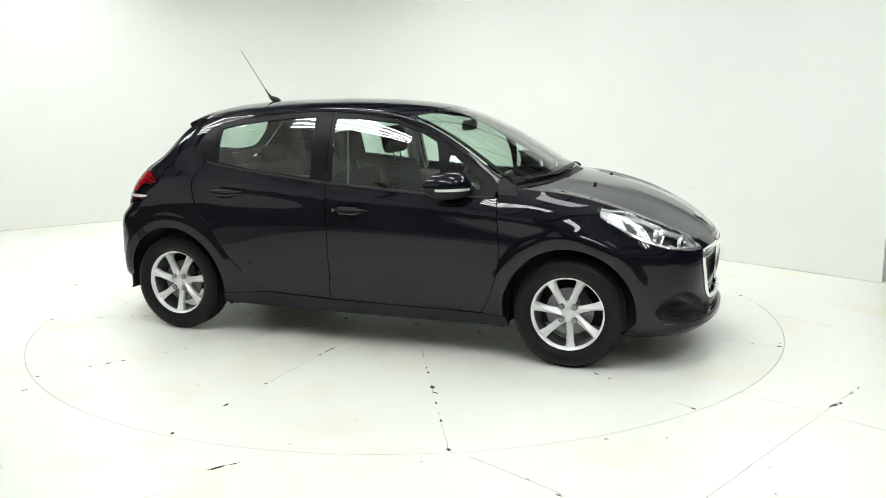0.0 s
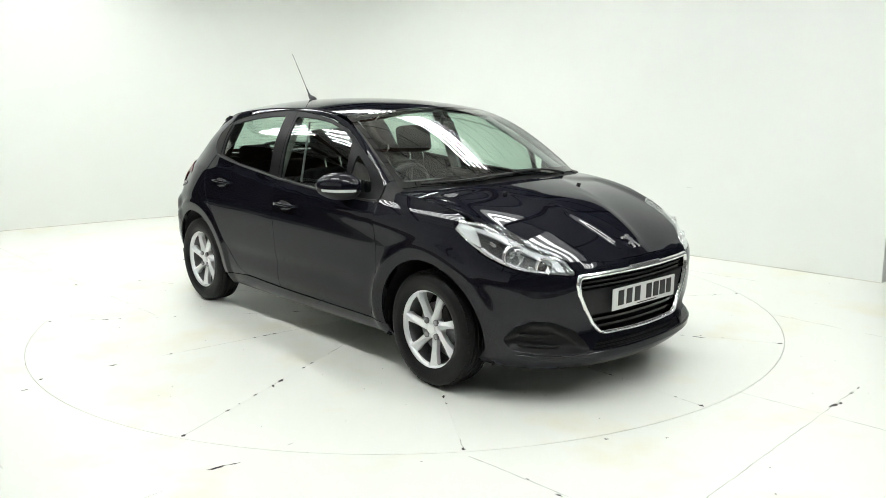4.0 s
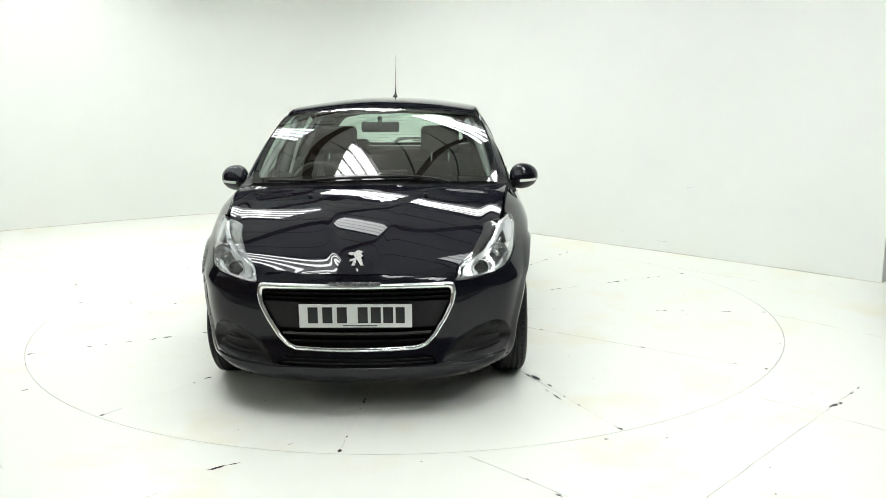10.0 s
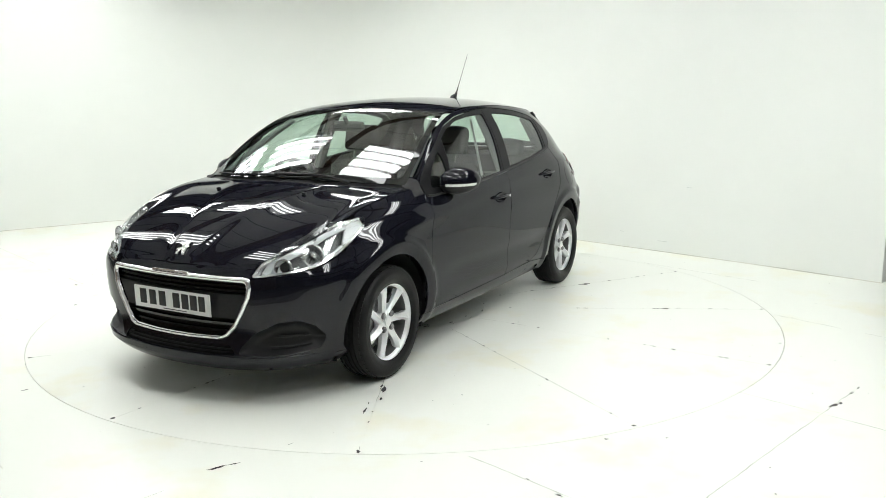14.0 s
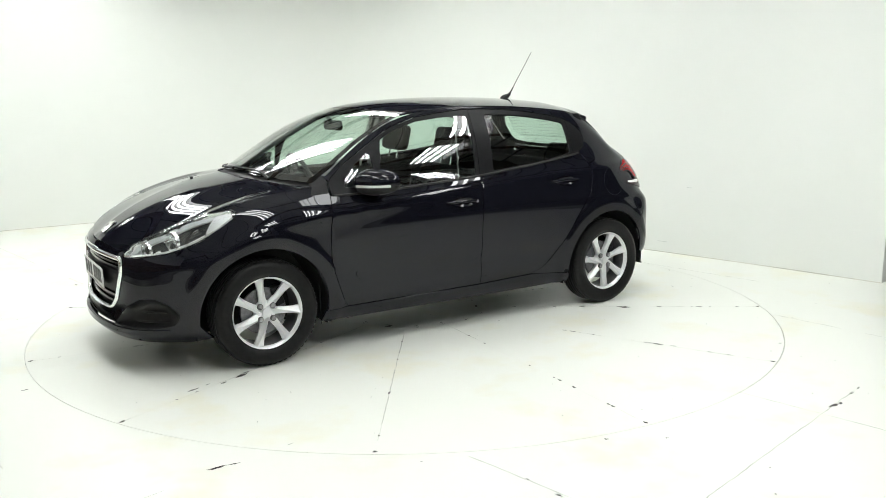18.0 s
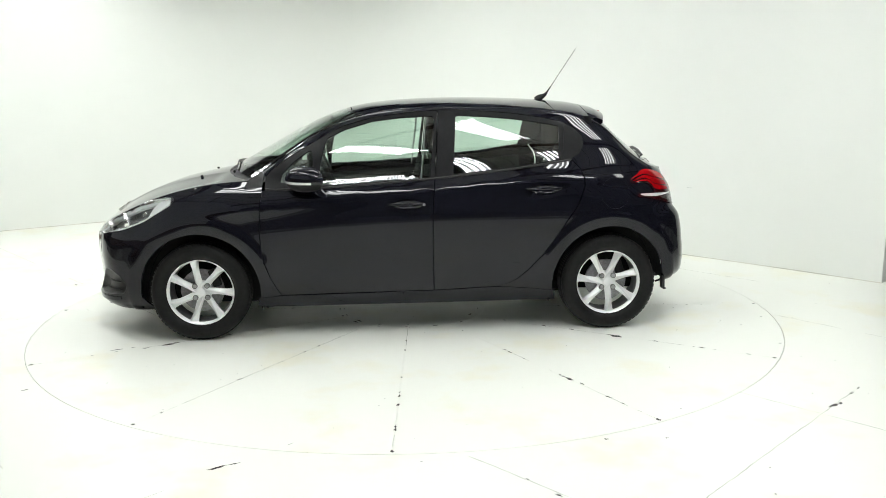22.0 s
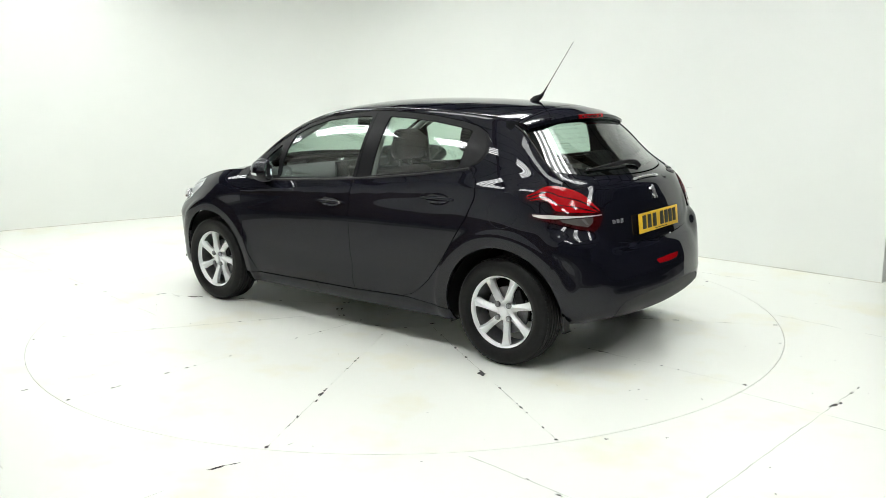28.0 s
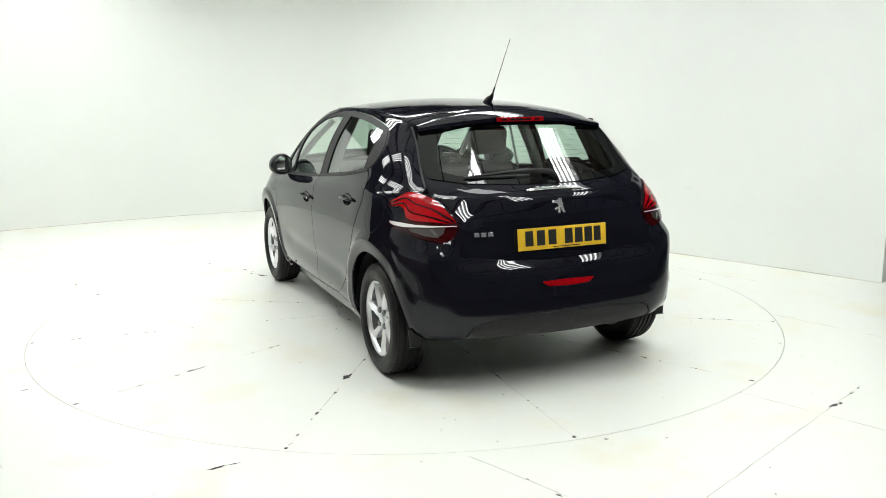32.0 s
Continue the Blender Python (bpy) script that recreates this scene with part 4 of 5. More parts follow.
for k, (a, b) in enumerate(fan):
    bm = bmesh.new()
    box(bm, (0, 0, 0), (0.034, 0.016, 0.012), frame_on(round_nose, a, b, -0.04) @ pose(0, 0, 0, 20, 15 * (-1) ** k, 30), 0.004)
    part("reflector_facet", bm, REFLECT, lamp)
twin(lamp).visible_shadow = False

# ---- rear end ----
TL_TOP = [(0.989, 0.937), (0.974, 0.958), (0.929, 0.980), (0.883, 1.001), (0.817, 1.005), (0.750, 0.990), (0.677, 0.960), (0.630, 0.919), (0.595, 0.886), (0.572, 0.843)]
TL_LOW = [(0.980, 0.927), (0.968, 0.924), (0.914, 0.928), (0.870, 0.924), (0.848, 0.907), (0.836, 0.882), (0.80, 0.868), (0.72, 0.863), (0.65, 0.861), (0.60, 0.858)]
TL_FOOT = [(0.595, 0.801), (0.629, 0.770), (0.711, 0.786), (0.781, 0.806), (0.860, 0.825), (0.914, 0.836), (0.948, 0.843), (0.960, 0.856), (0.945, 0.864), (0.900, 0.863), (0.832, 0.862)]
tl = rounded([(a, b, 0.012) for a, b in TL_TOP + TL_FOOT + TL_LOW[5:0:-1]], 0.008)
puff = lambda a, b: 0.010 * max(0.0, 1 - ((a - 0.72) / 0.22) ** 2) * max(0.0, 1 - ((b - 0.89) / 0.14) ** 2) + 0.003
P, F, N = sheet(tl, [], round_tail, cell=0.009, turn=0.009, shape=puff)
tail = mesh_object("tail_light", P, F, REDDARK, car, "dark red tail light with bright claws and a clear lower lens", normals=N)


P, F, N = sheet(inset(tl, 0.003), [], round_tail, cell=0.012, turn=0, lift=-0.010)
mesh_object("lamp_backing", P, F, BLACK, tail, normals=N)


def lens_part(name, outline, material, label="", proud=0.0015):
    P, F, N = sheet(rounded(outline, 0.008), [], round_tail, cell=0.008, turn=0.003, shape=lambda a, b: puff(a, b) + proud)
    return mesh_object(name, P, F, material, tail, label, normals=N)


def lens_curve(k, s0, s1, n=24):
    """A line along the upper lobe, k of the way down from its top edge."""
    q = np.linspace(s0, s1, n)
    a, b = (cubic(chord(c) / chord(c)[-1], np.array(c), q) for c in (TL_TOP, TL_LOW))
    return a * (1 - k) + b * k


for k0, k1, s0, s1 in ((0.03, 0.375, 0.03, 0.95), (0.415, 0.685, 0.03, 0.96), (0.725, 0.945, 0.06, 0.94)):
    q = np.sin(np.linspace(0, math.pi, 24))[:, None] ** 0.6
    top_, low_ = lens_curve(k0, s0, s1), lens_curve(k1, s0, s1)
    mid_ = (top_ + low_) / 2
    lens_part("light_band", [tuple(v) for v in mid_ + (top_ - mid_) * q] + [tuple(v) for v in (mid_ + (low_ - mid_) * q)[-2:0:-1]], RED, "bright red claw", 0.0008)
lens_part("light_strip", [(0.940, 0.860), (0.845, 0.858), (0.750, 0.853), (0.66, 0.852), (0.585, 0.853), (0.585, 0.849), (0.66, 0.846), (0.751, 0.843), (0.833, 0.839), (0.901, 0.843), (0.937, 0.852)], principled("clear_strip", (0.85, 0.82, 0.82), 0.15, 0.3), "clear light strip", 0.003)
lens_part("reversing_lens", [(0.806, 0.834), (0.75, 0.839), (0.638, 0.843), (0.642, 0.815, 0.01), (0.669, 0.796, 0.01), (0.739, 0.808), (0.794, 0.823)], principled("smoked_clear_lens", (0.075, 0.07, 0.068), 0.25, 0.1, 0.5), "clear reversing light", 0.002)
lens_part("lamp_facet", [(0.665, 0.806), (0.680, 0.808), (0.705, 0.836), (0.690, 0.836)], principled("lamp_facet_silver", (0.35, 0.35, 0.35), 0.2, 0.7), "", 0.003)
twin(tail)
bumper_r = symy([(0.0, 0.666), (0.2, 0.670), (0.35, 0.678), (0.455, 0.692), (0.525, 0.717), (0.560, 0.765), (0.605, 0.79), (0.65, 0.792), (0.711, 0.80), (0.807, 0.825), (0.86, 0.82), (0.835, 0.66), (0.857, 0.575)] + tail_arch(136, 185) + [(0.763, 0.268),
                 (0.65, 0.285), (0.54, 0.302), (0.495, 0.365), (0.455, 0.388), (0.335, 0.400), (0.2, 0.407), (0.0, 0.411)])
fogr = rounded([(a, b, 0.012) for a, b in ((0.165, 0.566), (0.0, 0.570), (-0.165, 0.566), (-0.120, 0.538), (0.0, 0.534), (0.120, 0.538))], 0.01)
cut("rear_bumper", rounded(bumper_r, 0.012), [fogr], round_tail, PAINT, car, cell=0.016)
P, F, N = sheet(inset(fogr, 0.001), [], round_tail, cell=0.01, turn=0.01, lift=-0.002)
mesh_object("rear_fog_light", P, F, RED, car, "red rear fog light strip", normals=N)
skirt = rounded(symy([(0.0, 0.406), (0.2, 0.402), (0.335, 0.395), (0.450, 0.383), (0.488, 0.362), (0.53, 0.292), (0.335, 0.285), (0.0, 0.284)]), 0.015)
cut("rear_skirt", skirt, [], round_tail, CHIN, car, "matt black lower bumper skirt", lift=-0.004)
plate(from_rear, 0.715, 0.826, YELLOWPLATE, "rear_number_plate", "yellow number plate with dark characters", 0.008, car)
emblem(from_rear, 0.0, 0.926, 0.082, 0.003)
bm = bmesh.new()
tube(bm, [on_skin(from_rear, y, 1.008 - 0.006 * (y / 0.16) ** 2, 0.005) for y in np.linspace(-0.165, 0.165, 14)], [0.004] + [0.009] * 12 + [0.004], 10)
handle = part("tailgate_trim", bm, CHROME, car, "chrome tailgate trim bar")
for k in range(7):
    bm = bmesh.new()
    box(bm, (0, 0, 0), (0.020, 0.010, 0.003), frame_on(from_rear, -0.1 + 0.033 * k, 1.009, 0.0135), 0.001)
    part("badge_mark", bm, STEEL, handle)
for k in range(3):
    bm = bmesh.new()
    box(bm, (0, 0, 0), (0.026, 0.020, 0.003), frame_on(from_rear, 0.462 - 0.036 * k, 0.806, 0.002), 0.001)
    part("model_badge", bm, CHROME, car, "chrome model badge")
# rear wiper
bm = bmesh.new()
tube(bm, [on_skin(from_rear, y, z, l) for y, z, l in ((-0.05, 1.058, 0.008), (-0.02, 1.072, 0.020), (0.06, 1.080, 0.022), (0.20, 1.077, 0.020), (0.42, 1.062, 0.014))], [0.016, 0.015, 0.012, 0.009, 0.006], 8)
wiper = part("rear_wiper", bm, BLACK, car, "black rear wiper")
bm = bmesh.new()
tube(bm, [on_skin(from_rear, y, 1.066 + 0.01 * (0.3 - y), 0.008) for y in np.linspace(0.10, 0.44, 8)], 0.006, 6)
part("wiper_blade", bm, SEAL, wiper)

# front wipers
for path in (((1.085, 0.44), (1.078, 0.35), (1.104, 0.08), (1.100, -0.22), (1.088, -0.36)), ((1.120, -0.05), (1.104, -0.22), (1.062, -0.42), (0.985, -0.60))):
    bm = bmesh.new()
    pts = cubic(chord(path), np.array(path), np.linspace(0, chord(path)[-1], 14))
    tube(bm, [on_skin(from_top, x, y, 0.013) for x, y in pts], [0.009] * 2 + [0.0055] * 8 + [0.0035] * 4, 8)
    w = part("front_wiper", bm, BLACK, car, "black windscreen wiper")
    bm = bmesh.new()
    tube(bm, [on_skin(from_top, x - 0.012, y, 0.005) for x, y in pts[4:]], 0.004, 6)
    part("wiper_blade", bm, SEAL, w)

# aerial
bm = bmesh.new()
base_a = on_skin(from_top, -0.985, 0.0)
tube(bm, [base_a + np.array(o) for o in ((0.035, 0, -0.004), (0.02, 0, 0.012), (-0.005, 0, 0.022), (-0.025, 0, 0.034), (-0.035, 0, 0.05))], [0.026, 0.022, 0.018, 0.011, 0.007], 12)
aerial = part("aerial", bm, BLACK, car, "thin black roof aerial leaning back")
bm = bmesh.new()
a0, a1 = base_a + np.array((-0.03, 0, 0.04)), np.array((-1.221, -0.005, 1.783))
tube(bm, [a0, a0 + (a1 - a0) * 0.16], [0.006, 0.004], 8)
part("aerial_spring", bm, BLACK, aerial)
bm = bmesh.new()
tube(bm, [a0 + (a1 - a0) * 0.14, a1], [0.0022, 0.0015], 6)
part("aerial_mast", bm, BLACK, aerial)


# mirrors
MIRROR = principled("mirror", (0.9, 0.92, 0.92), 0.02, 1.0)


def door_mirror(s):
    def shaped(bm, cut_z=None):
        r = bmesh.ops.create_uvsphere(bm, u_segments=40, v_segments=24, radius=1.0)
        for v in bm.verts:
            x, y, z = v.co
            x = math.copysign(abs(x) ** 0.85, x)
            z = math.copysign(abs(z) ** 0.97, z)
            y = math.copysign(abs(y) ** 0.9, y)
            x = max(x, -0.55)
            v.co = (0.600 + 0.112 * x - 0.052 * y, s * (0.882 + 0.090 * y), 0.992 + 0.076 * z * (1 - 0.12 * y))
        return bm
    bm = shaped(bmesh.new())
    bmesh.ops.bisect_plane(bm, geom=list(bm.verts) + list(bm.edges) + list(bm.faces), plane_co=(0, 0, 0.975), plane_no=(0, 0, 1), clear_inner=True)
    shell = part("door_mirror", bm, PAINT, car, "rounded door mirror with an indicator strip")
    bm = shaped(bmesh.new())
    bmesh.ops.bisect_plane(bm, geom=list(bm.verts) + list(bm.edges) + list(bm.faces), plane_co=(0, 0, 0.973), plane_no=(0, 0, 1), clear_outer=True)
    part("mirror_underside", bm, CHIN, shell)
    bm = shaped(bmesh.new())
    for v in bm.verts:
        v.co = Vector((0.59, s * 0.882, 0.992)) + (v.co - Vector((0.59, s * 0.882, 0.992))) * 1.012
    for co, no in (((0, 0, 0.981), (0, 0, 1)),):
        bmesh.ops.bisect_plane(bm, geom=list(bm.verts) + list(bm.edges) + list(bm.faces), plane_co=co, plane_no=no, clear_outer=True)
    bmesh.ops.bisect_plane(bm, geom=list(bm.verts) + list(bm.edges) + list(bm.faces), plane_co=(0, 0, 0.966), plane_no=(0, 0, 1), clear_inner=True)
    bmesh.ops.bisect_plane(bm, geom=list(bm.verts) + list(bm.edges) + list(bm.faces), plane_co=(0.565, 0, 0), plane_no=(1, 0, 0), clear_inner=True)
    bmesh.ops.bisect_plane(bm, geom=list(bm.verts) + list(bm.edges) + list(bm.faces), plane_co=(0, s * 0.85, 0), plane_no=(0, s, 0), clear_inner=True)
    part("indicator_strip", bm, principled("clear_indicator", (0.78, 0.80, 0.78), 0.12, 0.2), shell, "clear indicator strip")
    bm = bmesh.new()
    bmesh.ops.create_uvsphere(bm, u_segments=32, v_segments=16, radius=1.0)
    for v in bm.verts:
        x, y, z = v.co
        v.co = (0.5378 - 0.052 * y * 0.85 + 0.003 * x, s * (0.882 + 0.0765 * y), 0.991 + 0.060 * z)
    part("mirror_glass", bm, MIRROR, shell, "mirror glass")
    bm = bmesh.new()
    tube(bm, [(0.665, s * 0.80, 0.955), (0.655, s * 0.83, 0.952), (0.645, s * 0.87, 0.955)], [0.035, 0.028, 0.026], 12)
    part("mirror_arm", bm, CHIN, shell)


door_mirror(1)
door_mirror(-1)


# wheels
DISC = vary(principled("worn_brake_disc", (0.30, 0.30, 0.31), 0.5, 0.8), 40, 0.3)
# barrel grey darkened to hold the shade between the spokes
BARREL = vary(principled("brake_dusted_rim", (0.20, 0.20, 0.20), 0.45, 0.4), 12, 0.3)


def spoke_mesh():
    """One of seven spokes, in the wheel's plane, outer face towards +y: two facets that meet in a ridge, which crosses from one edge to the other."""
    bm = bmesh.new()
    rows_ = []
    # radius, trailing edge, leading edge, height, the ridge's place from edge to edge
    for r, e0, e1, y, k in ((0.026, -0.024, 0.020, 0.052, 0.20), (0.050, -0.024, 0.020, 0.058, 0.24), (0.080, -0.020, 0.020, 0.063, 0.34), (0.115, -0.016, 0.022, 0.066, 0.48),
                            (0.150, -0.014, 0.027, 0.068, 0.62), (0.180, -0.015, 0.035, 0.069, 0.74), (0.199, -0.021, 0.047, 0.070, 0.80)):
        at = e0 + (e1 - e0) * k
        rows_.append([bm.verts.new(v) for v in ((r, y - 0.045, e0 + 0.004), (r, y - 0.016, e0), (r, y, at), (r, y - 0.020, e1), (r, y - 0.045, e1 - 0.004))])
    for a, b in zip(rows_, rows_[1:]):
        for i in range(4):
            bm.faces.new((a[i], b[i], b[i + 1], a[i + 1]))
    bm.faces.new(rows_[-1])
    bm.faces.new(rows_[0][::-1])
    return bm


def wheel_at(x, y, spin):
    w = new("wheel")
    w.parent = car
    w.matrix_local = pose(x, y, HUB_Z, 0, 0, 0 if y > 0 else 180)
    bm = bmesh.new()
    prof = [(0.204, -0.085), (0.225, -0.093), (0.255, -0.096), (0.280, -0.088), (0.296, -0.070), (0.3015, -0.055)]
    for g in (-0.042, -0.014, 0.014, 0.042):
        prof += [(0.303, g - 0.007), (0.2965, g - 0.0045), (0.2965, g + 0.0045), (0.303, g + 0.007)]
    prof += [(0.3015, 0.055), (0.296, 0.070), (0.286, 0.084), (0.278, 0.0885), (0.262, 0.095), (0.258, 0.0945), (0.240, 0.0955), (0.222, 0.091), (0.214, 0.083), (0.204, 0.078)]
    lathe(bm, prof, 72)
    tyre = part("tyre", bm, RUBBER, w, "black road tyre")
    bm = bmesh.new()
    for k in range(60):        # shoulder blocks
        for yy in (0.066, -0.066):
            m = Matrix.Rotation(2 * math.pi * k / 60, 4, "Y") @ Matrix.Translation((0.2962, yy, 0))
            box(bm, (0, 0, 0), (0.005, 0.016, 0.022), m)
    tagged(part("tread", bm, RUBBER, tyre), kind="stuff")
    bm = bmesh.new()
    lathe(bm, [(0.190, 0.052), (0.192, 0.062), (0.198, 0.069), (0.203, 0.073), (0.209, 0.075), (0.2125, 0.071), (0.212, 0.064), (0.205, 0.060)], 72)
    rim = part("rim", bm, ALLOY, w, "silver seven-spoke alloy rim")
    bm = bmesh.new()
    lathe(bm, [(0.190, 0.052), (0.188, 0.030), (0.184, -0.02), (0.188, -0.08), (0.205, -0.086)], 72)
    part("rim_barrel", bm, BARREL, rim, "shaded grey inner rim")
    for k in range(7):
        bm = spoke_mesh()
        bm.transform(Matrix.Rotation(radians(spin + 360 / 7 * k), 4, "Y"))
        part("spoke", bm, ALLOY, rim)
    bm = bmesh.new()
    lathe(bm, [(0.0, 0.050), (0.030, 0.050), (0.050, 0.045), (0.060, 0.034), (0.063, 0.01)], 36)
    part("hub", bm, ALLOY, rim)
    bm = bmesh.new()
    lathe(bm, [(0.0, 0.067), (0.020, 0.066), (0.027, 0.062), (0.027, 0.056)], 28)
    part("centre_cap", bm, ALLOY, rim, "silver centre cap")
    for k in range(4):
        a = radians(45 + 90 * k)
        bm = bmesh.new()
        lathe(bm, [(0.0, 0.063), (0.007, 0.068), (0.0115, 0.066), (0.013, 0.050)], 12)
        bm.transform(Matrix.Translation((0.052 * math.cos(a), 0, 0.052 * math.sin(a))))
        ring_ = bmesh.new()
        lathe(ring_, [(0.0125, 0.060), (0.0165, 0.061), (0.0175, 0.052)], 14)
        ring_.transform(Matrix.Translation((0.052 * math.cos(a), 0, 0.052 * math.sin(a))))
        part("bolt_socket", ring_, STEEL, rim)
        part("wheel_bolt", bm, principled("wheel_bolt_grey", (0.45, 0.45, 0.46), 0.3, 0.7) if "wheel_bolt_grey" not in bpy.data.materials else bpy.data.materials["wheel_bolt_grey"], rim)
    bm = bmesh.new()
    lathe(bm, [(0.03, 0.010), (0.132, 0.010), (0.132, -0.010), (0.03, -0.010)], 48)
    part("brake_disc", bm, DISC, w, "steel brake disc")
    bm = bmesh.new()
    box(bm, (-0.10, 0.0, 0.05), (0.055, 0.06, 0.11), Matrix.Rotation(0.3, 4, "Y"), 0.01)
    part("brake_caliper", bm, BLACK, w)


for wx, wy, spin in ((AXLE, 0.737, 26), (-AXLE, 0.735, 46), (AXLE, -0.737, 46), (-AXLE, -0.735, 39)):
    wheel_at(wx, wy, spin)

# wheel houses, mudflaps, underbody
for wx in (AXLE, -AXLE):
    for s in (1, -1):
        last = math.pi + (0.15 if wx > 0 else -0.14)     # the rear ones end above the bumper's lower edge
        bm = bmesh.new()
        pts = [(wx + 0.378 * math.cos(a), 0.245 + 0.430 * math.sin(a)) for a in np.linspace(-0.15, last, 30)]
        reach = [min(0.815, on_skin(from_side, wx + 0.37 * math.cos(a), max(0.24, HUB_Z + 0.37 * math.sin(a)))[1] - 0.03) for a in np.linspace(-0.15, last, 30)]
        o = [bm.verts.new((x, s * y, z)) for (x, z), y in zip(pts, reach)]
        i = [bm.verts.new((x, s * 0.56, z)) for x, z in pts]
        for k in range(len(pts) - 1):
            bm.faces.new((o[k], o[k + 1], i[k + 1], i[k]))
        bm.faces.new(i)
        part("wheel_liner", bm, BLACK, car)
        bm = bmesh.new()
        x = wx - 0.364 if wx > 0 else wx - 0.358
        tube_pts = [(x - 0.005, 0.33), (x - 0.012, 0.24), (x - 0.025, 0.185 if wx > 0 else 0.243)]
        for (xa, za), (xb, zb) in zip(tube_pts, tube_pts[1:]):
            q = [bm.verts.new(v) for v in ((xa, s * 0.72, za), (xa, s * 0.785, za), (xb, s * 0.775, zb), (xb, s * 0.72, zb), (xa - 0.012, s * 0.72, za), (xa - 0.012, s * 0.785, za), (xb - 0.012, s * 0.775, zb), (xb - 0.012, s * 0.72, zb))]
            for f in ((0, 1, 2, 3), (7, 6, 5, 4), (1, 5, 6, 2), (0, 3, 7, 4), (2, 6, 7, 3)):
                bm.faces.new([q[j] for j in f])
        part("mudflap", bm, SEAL, car, "black rubber mudflap")
bm = bmesh.new()
box(bm, (0.0, 0, 0.20), (1.78, 1.40, 0.05), bevel=0.01)
box(bm, (1.45, 0, 0.21), (0.90, 1.06, 0.06), bevel=0.01)
box(bm, (-1.29, 0, 0.30), (0.80, 1.06, 0.06), bevel=0.01)
part("underbody", bm, BLACK, car)
bm = bmesh.new()
box(bm, (1.36, 0, 0.50), (0.80, 1.08, 0.52), bevel=0.04)
part("engine_block", bm, BLACK, car)
bm = bmesh.new()
tube(bm, [(-0.7, 0.35, 0.2), (-1.2, 0.38, 0.26), (-1.58, 0.42, 0.29)], 0.025, 10)
tube(bm, [(-1.42, 0.20, 0.30), (-1.42, 0.50, 0.30)], 0.07, 14)
part("exhaust", bm, STEEL, car)

# ---- cabin ----
bm = bmesh.new()
box(bm, (-0.35, 0, 0.27), (2.3, 1.38, 0.06), bevel=0.01)
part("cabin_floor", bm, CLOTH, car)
bm = bmesh.new()
ys = np.linspace(-0.70, 0.70, 21)
prof = [(1.08, 0.955), (0.95, 0.965), (0.85, 0.95), (0.76, 0.92), (0.72, 0.88), (0.70, 0.80), (0.72, 0.70), (0.75, 0.55), (0.78, 0.40)]
ring = [[bm.verts.new((x - 0.10 * abs(y / 0.7) ** 3 * (1 if x > 0.9 else 0), y, z + (0.03 * math.exp(-((abs(y + 0.36)) / 0.14) ** 2) if 0.69 < x < 0.9 else 0))) for x, z in prof] for y in ys]
for a, b in zip(ring, ring[1:]):
    for k in range(len(prof) - 1):
        bm.faces.new((a[k], a[k + 1], b[k + 1], b[k]))
dash = part("dashboard", bm, DASH, car, "dark grey moulded dashboard")
bm = bmesh.new()
box(bm, (0.71, 0.0, 0.93), (0.03, 0.20, 0.12), pose(0, 0, 0), 0.008)
part("touch_screen", bm, GLOSSBLACK, dash)
bm = bmesh.new()
box(bm, (0.72, -0.36, 0.965), (0.08, 0.26, 0.07), bevel=0.02)
part("instrument_hood", bm, DASH, dash)
bm = bmesh.new()
m = pose(0.53, -0.36, 0.925, 0, -65, 0)
ringp = [m @ Vector((0.165 * math.cos(a), 0.175 * math.sin(a), 0)) for a in np.linspace(0, 2 * math.pi, 41)]
tube(bm, ringp, 0.015, 10, caps=False)
sw = part("steering_wheel", bm, DASH, car, "dark steering wheel")
for ang in (0, 180, 270):
    bm = bmesh.new()
    a = radians(ang + 90)
    tube(bm, [m @ Vector((0.03 * math.cos(a), 0.03 * math.sin(a), -0.02)), m @ Vector((0.16 * math.cos(a), 0.17 * math.sin(a), 0))], [0.03, 0.014], 8)
    part("wheel_arm", bm, DASH, sw)
bm = bmesh.new()
tube(bm, [m @ Vector((0, 0, 0.0)), m @ Vector((0, 0, -0.18))], [0.06, 0.05], 12)
part("wheel_boss", bm, DASH, sw)


def soft_block(bm, c, s, m=None, r=0.04):
    return box(bm, c, s, m, r)


def front_seat(y):
    bm = bmesh.new()
    soft_block(bm, (0, 0, 0), (0.50, 0.50, 0.17), pose(0.14, y, 0.45, 0, -6, 0), 0.06)
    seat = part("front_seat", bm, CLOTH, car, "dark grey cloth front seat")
    back = pose(-0.07, y, 0.452, 0, -13, 0)
    bm = bmesh.new()
    soft_block(bm, (0, 0, 0.28), (0.13, 0.46, 0.60), back, 0.055)
    part("backrest", bm, CLOTH, seat)
    for s in (1, -1):
        bm = bmesh.new()
        soft_block(bm, (0.05, s * 0.21, 0.25), (0.10, 0.08, 0.42), back, 0.035)
        part("side_bolster", bm, CLOTH, seat)
        bm = bmesh.new()
        tube(bm, [back @ Vector((0, s * 0.06, 0.57)), back @ Vector((0, s * 0.06, 0.68))], 0.006, 8)
        part("headrest_post", bm, CHROME, seat)
    bm = bmesh.new()
    soft_block(bm, (0.0, 0, 0.735), (0.10, 0.27, 0.19), back, 0.045)
    part("headrest", bm, CLOTH, seat)


